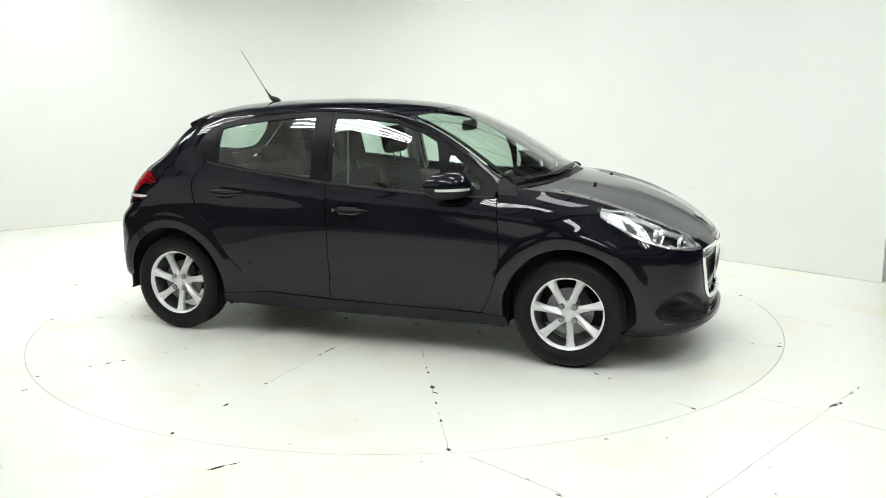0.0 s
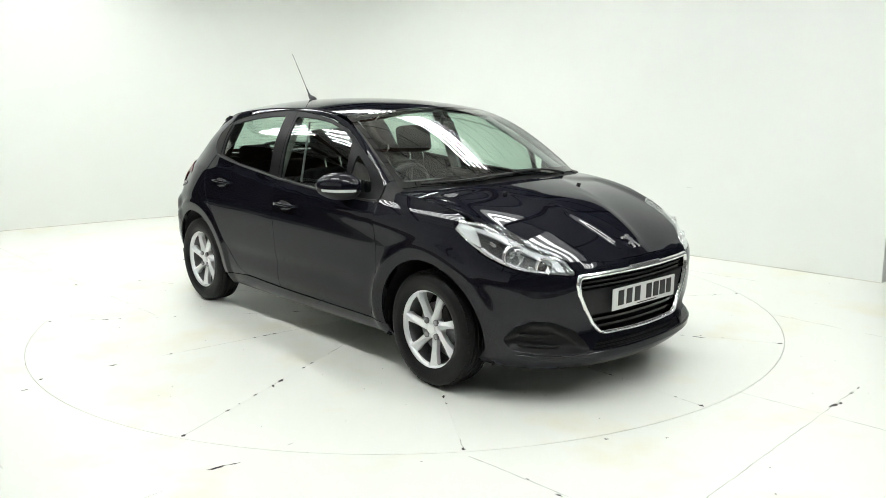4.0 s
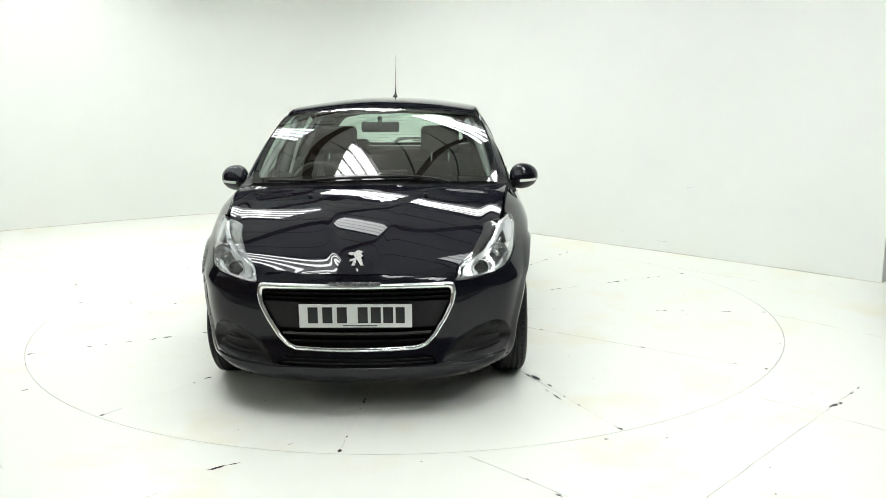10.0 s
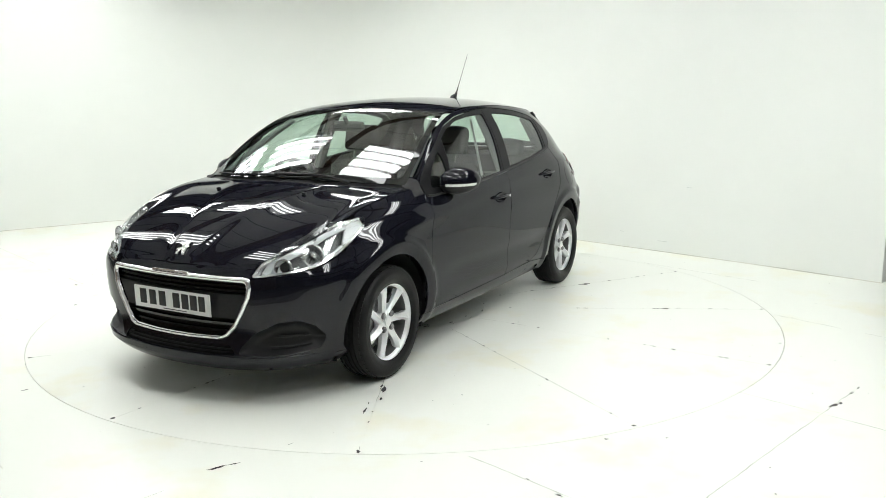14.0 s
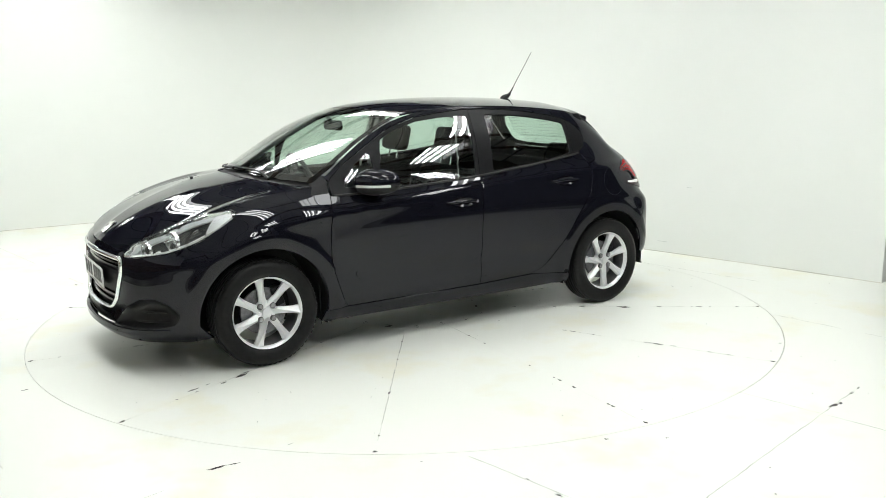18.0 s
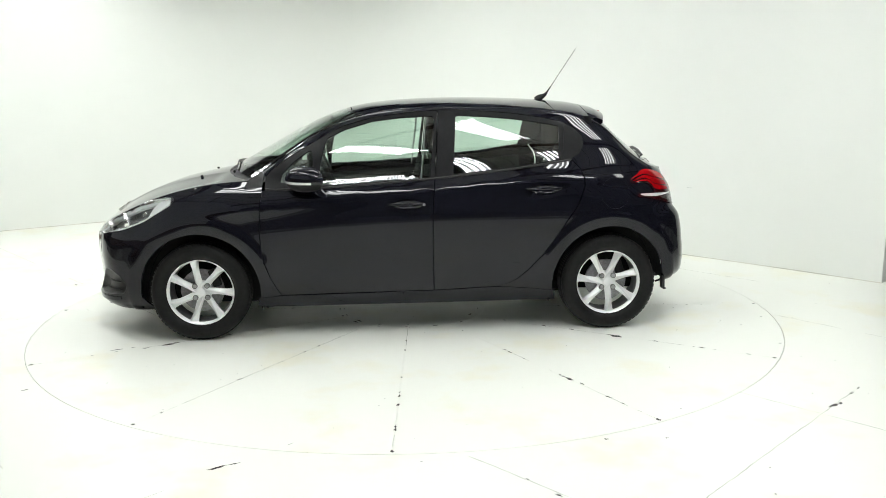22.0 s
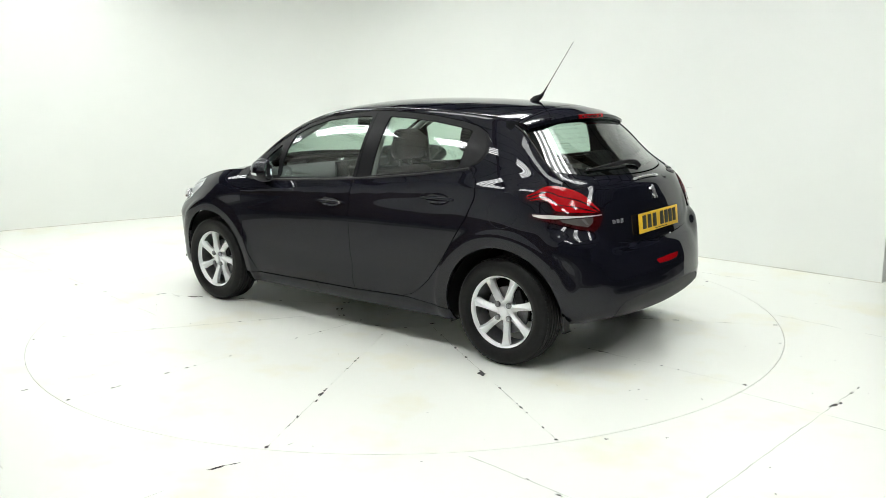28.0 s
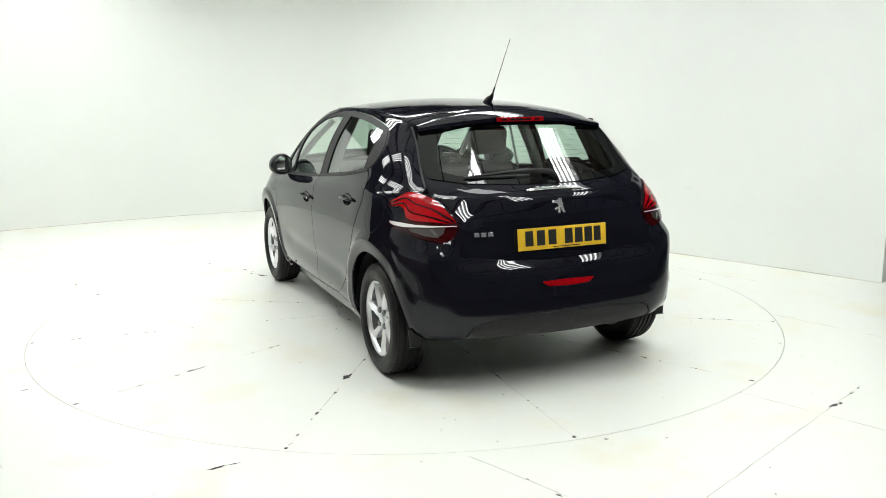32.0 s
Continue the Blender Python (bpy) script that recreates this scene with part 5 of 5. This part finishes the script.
front_seat(0.36)
front_seat(-0.36)
BELT = vary(principled("pale_grey_webbing", (0.42, 0.43, 0.42), 0.8), 120, 0.15)
for s in (1, -1):
    bm = bmesh.new()
    a, b = Vector((-0.135, s * 0.575, 1.315)), Vector((-0.095, s * 0.68, 0.95))
    q = (b - a).to_track_quat("Z", "X").to_matrix().to_4x4()
    box(bm, (0, 0, 0), (0.020, 0.004, (b - a).length), Matrix.Translation((a + b) / 2) @ q, 0.001)
    part("seat_belt", bm, BELT, car, "pale grey seat belt beside the door pillar")
bm = bmesh.new()
soft_block(bm, (-0.82, 0, 0.50), (0.48, 1.24, 0.16), None, 0.06)
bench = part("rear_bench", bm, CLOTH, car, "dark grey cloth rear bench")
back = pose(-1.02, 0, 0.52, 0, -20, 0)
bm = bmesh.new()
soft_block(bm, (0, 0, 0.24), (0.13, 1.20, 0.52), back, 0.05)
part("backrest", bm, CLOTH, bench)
for y in (-0.36, 0.36):
    bm = bmesh.new()
    soft_block(bm, (0.0, y, 0.565), (0.09, 0.25, 0.13), back, 0.04)
    part("headrest", bm, CLOTH, bench)
bm = bmesh.new()
box(bm, (-1.36, 0, 0.94), (0.44, 1.10, 0.03), bevel=0.01)
part("parcel_shelf", bm, CLOTH, car)
bm = bmesh.new()
box(bm, (0.45, 0.0, 1.285), (0.035, 0.235, 0.065), pose(0, 0, 0), 0.02)
mir = part("inside_mirror", bm, DASH, car, "dark rear-view mirror on the windscreen")
bm = bmesh.new()
tube(bm, [(0.46, 0, 1.30), (0.49, 0, 1.345)], 0.014, 8)
part("mirror_stalk", bm, DASH, mir)
# inner pillars and their trim
for s in (1, -1):
    for name, a, b, r in (("inner_front_pillar", (0.86, 0.675, 1.0), (0.33, 0.545, 1.315), 0.020), ("inner_centre_pillar", (-0.24, 0.77, 0.95), (-0.24, 0.585, 1.36), 0.038), ("inner_rear_pillar", (-1.18, 0.68, 1.0), (-1.16, 0.53, 1.31), 0.06)):
        bm = bmesh.new()
        p, q = np.array(a) * (1, s, 1), np.array(b) * (1, s, 1)
        tube(bm, [p, (p + q) / 2 + np.array((0, s * 0.008, 0.005)), q], r, 10)
        part(name, bm, TRIMGREY if "rear" not in name else CLOTH, car)
# bulkheads that close the shell behind the panels
bm = bmesh.new()
box(bm, (-1.30, 0.0, 0.60), (0.70, 1.06, 0.55), bevel=0.03)
part("boot_tub", bm, BLACK, car)


# ---- the studio ----
WALL_LINE = [(-5.6, 2.86), (-5.1, 3.25), (-4.535, 3.648), (-3.516, 4.29), (-2.405, 4.836), (-1.75, 5.03), (-1.0, 5.02), (-0.3, 4.58), (0.4, 3.93), (1.519, 2.756), (2.395, 1.85), (3.193, 1.008), (3.667, 0.472)]
WALLPAINT = vary(principled("white_wall_paint", (0.815, 0.835, 0.80), 0.5), 0.6, 0.02, bump=0.03, bump_scale=14)
FLOORPAINT = vary(principled("white_floor_paint", (0.87, 0.885, 0.825), 0.32), 1.5, 0.03, tint=(0.86, 0.85, 0.725), rough=0.1, bump=0.02, bump_scale=60)
for nd in FLOORPAINT.node_tree.nodes:      # stains only here and there
    if nd.type == "VALTORGB":
        nd.color_ramp.elements[0].position, nd.color_ramp.elements[1].position = 0.33, 0.47
WALL_H = 2.70
p = np.array(WALL_LINE)
t = chord(p)
wl2 = cubic(t, p, np.linspace(0, t[-1], 190))
d = np.gradient(wl2, axis=0)
d /= np.linalg.norm(d, axis=1, keepdims=True)
back = np.stack([-d[:, 1], d[:, 0]], 1) * 0.12
verts, faces = [], []
for (x, y), (bx, by) in zip(wl2, back):
    verts += [(x, y, 0), (x, y, WALL_H), (x + bx, y + by, WALL_H), (x + bx, y + by, 0)]
for i in range(len(wl2) - 1):
    k = 4 * i
    faces += [(k, k + 4, k + 5, k + 1), (k + 1, k + 5, k + 6, k + 2), (k + 2, k + 6, k + 7, k + 3)]
faces += [(0, 1, 2, 3), (len(verts) - 4, len(verts) - 1, len(verts) - 2, len(verts) - 3)]
wall_back = tagged(mesh_object("wall_back", verts, faces, WALLPAINT, smooth=False), "curved white painted studio wall", "wall", kind="structure")
wall_back.data.shade_smooth()
wall_back.data.set_sharp_from_angle(angle=radians(30))
# sealed joint between wall and floor
bm = bmesh.new()
tube(bm, [(x - bx * 0.03, y - by * 0.03, 0.003) for (x, y), (bx, by) in zip(wl2, back)], 0.004, 6)
tagged(part("baseboard", bm, vary(principled("dusty_joint", (0.68, 0.67, 0.61), 0.8), 3.0, 0.2)), "thin dusty joint between wall and floor", "joint", kind="structure")
# scuffs low on the wall
SCUFF = principled("grey_scuff", (0.60, 0.62, 0.60), 0.7)
for s, z, w in ((0.86, 0.62, 0.05), (0.80, 0.15, 0.04), (0.84, 0.10, 0.10)):
    i = int(s * 189)
    (x, y), (bx, by) = wl2[i], back[i] / 0.12
    bm = bmesh.new()
    box(bm, (0, 0, 0), (w, 0.003, 0.004), pose(x - bx * 0.0025, y - by * 0.0025, z, 0, 0, math.degrees(math.atan2(d[i][1], d[i][0]))), 0.001)
    part("scuff", bm, SCUFF, wall_back)


def plane_slab(name, x0, x1, y0, y1, z0, z1, material, label, category):
    bm = bmesh.new()
    box(bm, ((x0 + x1) / 2, (y0 + y1) / 2, (z0 + z1) / 2), (x1 - x0, y1 - y0, z1 - z0))
    return tagged(part(name, bm, material, smooth=False), label, category, kind="structure")


bm = bmesh.new()
around = np.linspace(0, 2 * math.pi, 180, endpoint=False)
ring = [(TABLE_R + 0.0035) * Vector((math.cos(a), math.sin(a), 0)) for a in around]
def to_edge(a, corners):
    """The place where a line from the middle meets the edge of an outline."""
    way_ = Vector((math.cos(a), math.sin(a)))
    hits = []
    for p_, q_ in zip(corners, corners[1:] + corners[:1]):
        e = Vector(q_) - Vector(p_)
        den = way_.x * e.y - way_.y * e.x
        if abs(den) > 1e-9:
            k, m_ = (p_[0] * e.y - p_[1] * e.x) / den, (p_[0] * way_.y - p_[1] * way_.x) / den
            if k > 0 and -1e-6 <= m_ <= 1 + 1e-6:
                hits.append(k)
    return Vector((*(way_ * min(hits)), 0))


STUDIO = [(-6.4, 6.0), (4.4, 6.0), (4.4, -3.6), (0.4, -3.9), (-1.2, -3.6), (-2.6, -2.6), (-3.6, -1.0), (-4.6, 1.0), (-6.4, 2.5)]
HALL = [(-11, 11), (11, 11), (11, -11), (-11, -11)]
far = [to_edge(a, STUDIO) for a in around]
a = [bm.verts.new(v) for v in ring]
b = [bm.verts.new(v) for v in far]
c = [bm.verts.new(v - Vector((0, 0, 0.06))) for v in ring]
for k in range(180):
    j = (k + 1) % 180
    bm.faces.new((a[k], b[k], b[j], a[j]))
    bm.faces.new((c[k], a[k], a[j], c[j]))
floor = tagged(part("floor", bm, FLOORPAINT, smooth=False), "white painted studio floor with worn seams", "floor", kind="structure")
# grey band added unseen to soften the floor's reflected edge, then bare concrete
bm = bmesh.new()
a = [bm.verts.new(v) for v in far]
b = [bm.verts.new(v * 1.16) for v in far]
for k in range(180):
    j = (k + 1) % 180
    bm.faces.new((a[k], b[k], b[j], a[j]))
EDGE_GREY = vary(principled("scuffed_floor_paint", (0.42, 0.42, 0.39), 0.6), 1.2, 0.7)
tagged(part("floor_edge", bm, EDGE_GREY, smooth=False), "unseen uneven grey band added round the white floor", "floor", kind="structure")
bm = bmesh.new()
b = [bm.verts.new(v * 1.16) for v in far]
c = [bm.verts.new(to_edge(a_, HALL)) for a_ in around]
for k in range(180):
    j = (k + 1) % 180
    bm.faces.new((b[k], c[k], c[j], b[j]))
CONCRETE = vary(principled("dark_concrete", (0.085, 0.083, 0.08), 0.7), 2.0, 0.3, bump=0.05)
tagged(part("floor_hall", bm, CONCRETE, smooth=False), "dark concrete floor of the hall outside the studio", "floor", kind="structure")
GRIME = vary(principled("grime_in_seam", (0.60, 0.61, 0.55), 0.8), 5.0, 0.4)
CHIP = vary(principled("bare_dark_chip", (0.05, 0.05, 0.05), 0.8), 30.0, 0.5)
rnd = random.Random(4)


def seam(bm, p, q, width, chance, rng):
    """A crack along a joint, in short uneven pieces with gaps."""
    p, q = Vector((*p, 0)), Vector((*q, 0))
    n = max(2, int((q - p).length / 0.03))
    side_ = (q - p).normalized().cross(Vector((0, 0, 1)))
    wob = [side_ * rng.uniform(-0.003, 0.003) for _ in range(n + 1)]
    wid = [width * rng.uniform(0.35, 1.2) for _ in range(n + 1)]
    on = True
    for k in range(n):
        if rng.random() < 0.16:
            on = rng.random() < chance
        if not on:
            continue
        a0, b0 = p.lerp(q, k / n) + wob[k], p.lerp(q, (k + 1) / n) + wob[k + 1]
        vs = [bm.verts.new(v + Vector((0, 0, 0.0012))) for v in (a0 - side_ * wid[k], b0 - side_ * wid[k + 1], b0 + side_ * wid[k + 1], a0 + side_ * wid[k])]
        bm.faces.new(vs)


def chip(bm, c, size, stretch, turn, rng, z=0.0018):
    """An irregular flake where the paint has gone."""
    n = rng.randint(12, 17)
    size *= 0.85
    m = pose(c[0], c[1], z, 0, 0, turn)
    bm.faces.new([bm.verts.new(m @ Vector((size * stretch * math.cos(2 * math.pi * k / n) * rng.uniform(0.35, 1.3), size * math.sin(2 * math.pi * k / n) * rng.uniform(0.35, 1.3), 0))) for k in range(n)])


turntable = thing("turntable", "round white painted turntable flush with the floor", "turntable")
# twelve wedge-shaped sheets round a middle disc
HUB_R = 0.52
bm = bmesh.new()
bmesh.ops.create_cone(bm, cap_ends=True, segments=96, radius1=HUB_R - 0.0015, radius2=HUB_R - 0.0015, depth=0.05, matrix=Matrix.Translation((0, 0, -0.025)))
part("middle_disc", bm, FLOORPAINT, turntable, smooth=False)
WEDGE0 = -4.3
for k in range(12):
    bm = bmesh.new()
    a0, a1 = radians(WEDGE0 + 30 * k), radians(WEDGE0 + 30 * (k + 1))
    tops = []
    for r, g in ((HUB_R, 0.0005 / HUB_R), (TABLE_R, 0.0005 / TABLE_R)):
        tops.append([bm.verts.new((r * math.cos(t_), r * math.sin(t_), 0)) for t_ in np.linspace(a0 + g, a1 - g, 19)])
    loop = tops[0] + tops[1][::-1]
    low_ = [bm.verts.new(v.co - Vector((0, 0, 0.05))) for v in loop]
    for i in range(18):
        bm.faces.new((tops[0][i], tops[1][i], tops[1][i + 1], tops[0][i + 1]))
    for i in range(len(loop)):
        j = (i + 1) % len(loop)
        bm.faces.new((loop[i], loop[j], low_[j], low_[i]))
    sheet_ = part("deck_sheet", bm, FLOORPAINT, turntable, smooth=False)
    bm = bmesh.new()
    u_ = (math.cos(a0), math.sin(a0))
    seam(bm, (u_[0] * 0.55, u_[1] * 0.55), (u_[0] * 2.44, u_[1] * 2.44), 0.0017, 0.45, rnd)
    tagged(part("seam", bm, GRIME, sheet_), kind="stuff")
    bm = bmesh.new()
    for _ in range(rnd.randint(5, 9)):
        r = rnd.uniform(0.7, 2.3)
        chip(bm, (u_[0] * r, u_[1] * r), rnd.uniform(0.004, 0.010), rnd.uniform(1.3, 3.5), math.degrees(a0) + rnd.uniform(-12, 12), rnd)
    chip(bm, (u_[0] * 2.43, u_[1] * 2.43), 0.012, 1.5, math.degrees(a0), rnd)
    tagged(part("paint_chips", bm, CHIP, sheet_), kind="stuff")
# the large bare patches that show on the deck
for spots in (((1.50, 0.74, 0.017, 3.5, 26), (1.62, 0.80, 0.010, 2.2, 30)), ((0.72, -1.49, 0.014, 2.0, -64), (0.76, -1.56, 0.010, 3.0, -20)), ((-0.77, 1.60, 0.014, 2.6, 116), (-0.82, 1.68, 0.010, 2, 116)),
              ((-1.24, 0.86, 0.022, 2.2, 146), (-1.0, 0.68, 0.010, 2.0, 146)), ((1.79, 0.82, 0.008, 5.0, 24), (1.70, 0.78, 0.005, 6, 24)), tuple((0.515 * math.cos(a_ * 0.37) * (0.9 + 0.02 * (a_ % 7)), 0.515 * math.sin(a_ * 0.37) * (0.9 + 0.02 * (a_ % 7)), 0.005 + 0.002 * (a_ % 4), 1.5 + a_ % 3, a_ * 21 + 90) for a_ in range(22))):
    for x, y, s, f, r in spots:
        bm = bmesh.new()
        chip(bm, (x, y), s, f, r, rnd, 0.0022)
        part("bare_patch", bm, CHIP, turntable)
# fixed floor: sheets laid on the diagonal
A, B = (0.719, 0.695), (0.669, -0.743)
joints = [((1.096, -2.912), (2.80, -1.29)), ((-1.6, -3.35), (-0.52, -2.31)), ((1.653, -1.821), (3.2, -3.55)), ((0.235, -2.493), (1.2, -3.55)), ((-2.6, -1.45), (-1.2, -3.05)), ((-4.045, 2.588), (-1.75, -0.1)), ((2.45, -0.38), (4.2, -2.6)),
          ((2.03, 1.42), (2.75, 0.60)), ((-2.35, -1.70), (-2.62, -1.98)), ((-3.3, 0.9), (-2.45, 1.75))]
bm = bmesh.new()
for p_, q_ in joints:
    seam(bm, p_, q_, 0.0022, 0.75, rnd)
tagged(part("seam", bm, GRIME, floor), kind="stuff")
spots = [(2.03, -2.022, 0.016, 2.2, 30), (2.075, -2.0, 0.012, 1.8, 60), (2.2, -1.87, 0.008, 3.0, 44), (2.27, -1.80, 0.008, 3.0, 44), (-0.80, -2.545, 0.013, 3.6, 30), (-0.74, -2.513, 0.006, 6, 25), (0.848, -2.355, 0.008, 1.4, 0), (1.115, -2.359, 0.007, 1.6, 0),
         (2.21, -1.02, 0.008, 1.6, 0), (0.45, -2.72, 0.006, 2.5, -48), (0.55, -2.86, 0.008, 2.5, -48), (-2.661, 0.886, 0.01, 2.5, -50), (-2.0, -1.56, 0.006, 4, 40)]
for x, y, s, f, r in spots:
    bm = bmesh.new()
    chip(bm, (x, y), s, f, r, rnd, 0.002)
    part("paint_chip", bm, CHIP, floor)
bm = bmesh.new()
for _ in range(160):
    r, a_ = rnd.uniform(2.5, 4.2), rnd.uniform(0, 2 * math.pi)
    chip(bm, (r * math.cos(a_), r * math.sin(a_)), rnd.uniform(0.0015, 0.004), rnd.uniform(1, 2.5), rnd.uniform(0, 180), rnd)
tagged(part("specks", bm, CHIP, floor), kind="stuff")
bm = bmesh.new()
for _ in range(110):
    r, a_ = 2.4 * math.sqrt(rnd.random()), rnd.uniform(0, 2 * math.pi)
    chip(bm, (r * math.cos(a_), r * math.sin(a_)), rnd.uniform(0.0015, 0.0035), rnd.uniform(1, 2.5), rnd.uniform(0, 180), rnd)
tagged(part("specks", bm, CHIP, turntable), kind="stuff")

GREYWALL = vary(principled("grey_wall", (0.22, 0.22, 0.21), 0.7), 1.0, 0.1)
CEIL = vary(principled("grey_roof_sheet", (0.78, 0.78, 0.74), 0.7), 1.0, 0.12)
ceiling = plane_slab("ceiling", -11, 11, -11, 11, 4.6, 4.7, CEIL, "grey sheeted roof with dark seams", "ceiling")
plane_slab("wall_front", -11, 11, -11, -10.9, 0, 4.6, GREYWALL, "grey wall", "wall")
BOARDS = vary(principled("brown_boards", (0.12, 0.075, 0.05), 0.7), 2.0, 0.3)
plane_slab("wall_left", -11, -10.9, -10.9, 10.9, 0, 4.6, BOARDS, "brown boarded wall", "wall")
plane_slab("wall_right", 10.9, 11, -10.9, 10.9, 0, 4.6, GREYWALL, "grey wall", "wall")
CLADDING = vary(principled("white_cladding", (0.82, 0.83, 0.80), 0.6), 1.5, 0.05)
plane_slab("wall_far", -11, 11, 10.9, 11, 0, 4.6, CLADDING, "white clad hall wall", "wall")
at = pose(-4.25, -3.0, 0, 0, 0, math.degrees(math.atan2(-7.0, 4.5)))
for name, z0, z1, thick, m_, label in (("partition_lower", 0.0, 1.5, 0.10, BOARDS, "brown boarded lower partition"), ("partition_upper", 1.5, 4.6, 0.08, CLADDING, "white clad upper partition")):
    bm = bmesh.new()
    box(bm, (0, 0, (z0 + z1) / 2), (8.3, thick, z1 - z0), at)
    tagged(part(name, bm, m_, smooth=False), label, "wall", kind="structure")
BEAM = vary(principled("brown_steel_beam", (0.115, 0.062, 0.042), 0.6), 3.0, 0.3)
# dark seams between the roof sheets
SEAM = principled("roof_seam", (0.10, 0.10, 0.10), 0.8)
for k in range(23):
    bm = bmesh.new()
    box(bm, (0, 0, 4.585), (20.0, 0.018, 0.03), pose(0, 0, 0, 0, 0, -45) @ pose(0, -7.7 + 0.7 * k, 0))
    part("sheet_seam", bm, SEAM, ceiling, smooth=False)
# steel purlins under the roof
for k in range(9):
    bm = bmesh.new()
    yk = -8 + 2 * k
    box(bm, (0, 0, 4.5), (20.0, 0.08, 0.2), pose(0, 0, 0, 0, 0, 45) @ pose(0, yk, 0), 0.0)
    tagged(part("roof_beam", bm, BEAM, smooth=False), "dark brown steel roof beam", "beam", "roof beams", kind="structure")

# ---- lamps: rows of bare tubes, parallel to the straight wall ----
TUBE = bpy.data.materials.new("fluorescent_tube")
TUBE.use_nodes = True
TUBE.node_tree.nodes.remove(TUBE.node_tree.nodes["Principled BSDF"])
em = node(TUBE, "ShaderNodeEmission", Color=(0.972, 1.0, 0.987, 1), Strength=TUBE_POWER)
link(TUBE, em, 0, TUBE.node_tree.nodes["Material Output"], "Surface")
LAMP_Z = 3.2
HOUSING = principled("grey_lamp_tray", (0.30, 0.30, 0.30), 0.6)


def tube_bank(length, gap, count, shields=(-1, 1)):
    f = thing("ceiling_light", "bank of bare white fluorescent tubes hung from the roof", "ceiling light", "tube banks")
    bm = bmesh.new()
    box(bm, (0, 0, 0.05), (length, gap * (count - 1), 0.03), bevel=0.005)
    part("housing", bm, HOUSING, f)
    # unseen side plates, added to keep direct light off the upper walls
    for y_ in shields:
        bm = bmesh.new()
        box(bm, (0, y_ * (gap * count / 2 + 0.025), -0.02), (length, 0.012, 0.15), bevel=0.004)
        part("side_shield", bm, HOUSING, f)
    for k in range(count):
        bm = bmesh.new()
        yk = (k - (count - 1) / 2) * gap
        tube(bm, [(-length / 2 + 0.02, yk, 0), (length / 2 - 0.02, yk, 0)], 0.022, 8)
        part("tube", bm, TUBE, f)
    for x in (-length * 0.4, length * 0.4):
        bm = bmesh.new()
        tube(bm, [(x, 0, 0.06), (x, 0, 4.6 - LAMP_Z)], 0.004, 6)
        part("hanger", bm, STEEL, f)
    return f


DIFFUSER = bpy.data.materials.new("lit_diffuser")
DIFFUSER.use_nodes = True
DIFFUSER.node_tree.nodes.remove(DIFFUSER.node_tree.nodes["Principled BSDF"])
em = node(DIFFUSER, "ShaderNodeEmission", Color=(0.972, 1.0, 0.987, 1), Strength=TUBE_POWER * 0.4)
link(DIFFUSER, em, 0, DIFFUSER.node_tree.nodes["Material Output"], "Surface")
bank = tube_bank(1.45, 0.115, 4)
outer = tube_bank(1.45, 0.115, 4, (1,))     # open towards the partition
covered = tube_bank(1.0, 0.105, 4)
tagged(covered, "bank of fluorescent tubes behind four white diffusers")
for k in range(4):
    bm = bmesh.new()
    box(bm, (0, (k - 1.5) * 0.112, -0.03), (0.98, 0.090, 0.01), bevel=0.004)
    part("diffuser", bm, DIFFUSER, covered)
placed = set()
for n_ in (-2.05, -0.45, 1.3):
    # the bank at n -0.45, s -4.25 is added to brighten the left wall
    for s_ in (-4.25, -2.3, -0.2, 1.85, 3.95):
        if s_ < -4 and n_ > 0:     # none close to the curved wall
            continue
        kind_ = covered if n_ == -0.45 and s_ in (-0.2, 1.85) else outer if n_ < -2 else bank
        at_n = n_ - 0.06 * (s_ + 0.2)
        m = pose((at_n + s_) * 0.7071, (at_n - s_) * 0.7071, LAMP_Z, 0, 0, -45)
        if kind_.name in placed:
            copy_thing(kind_, m)
        else:
            kind_.matrix_world = m
            placed.add(kind_.name)


def motions():
    """The turntable turns at an even pace, and the car with it."""
    walk(turntable, [(s, pose(0, 0, 0, 0, 0, a)) for s, a in TURN])
    walk(car, [(s, pose(0, 0, 0, 0, 0, a) @ pose(*CAR_AT, 0)) for s, a in TURN])


motions()
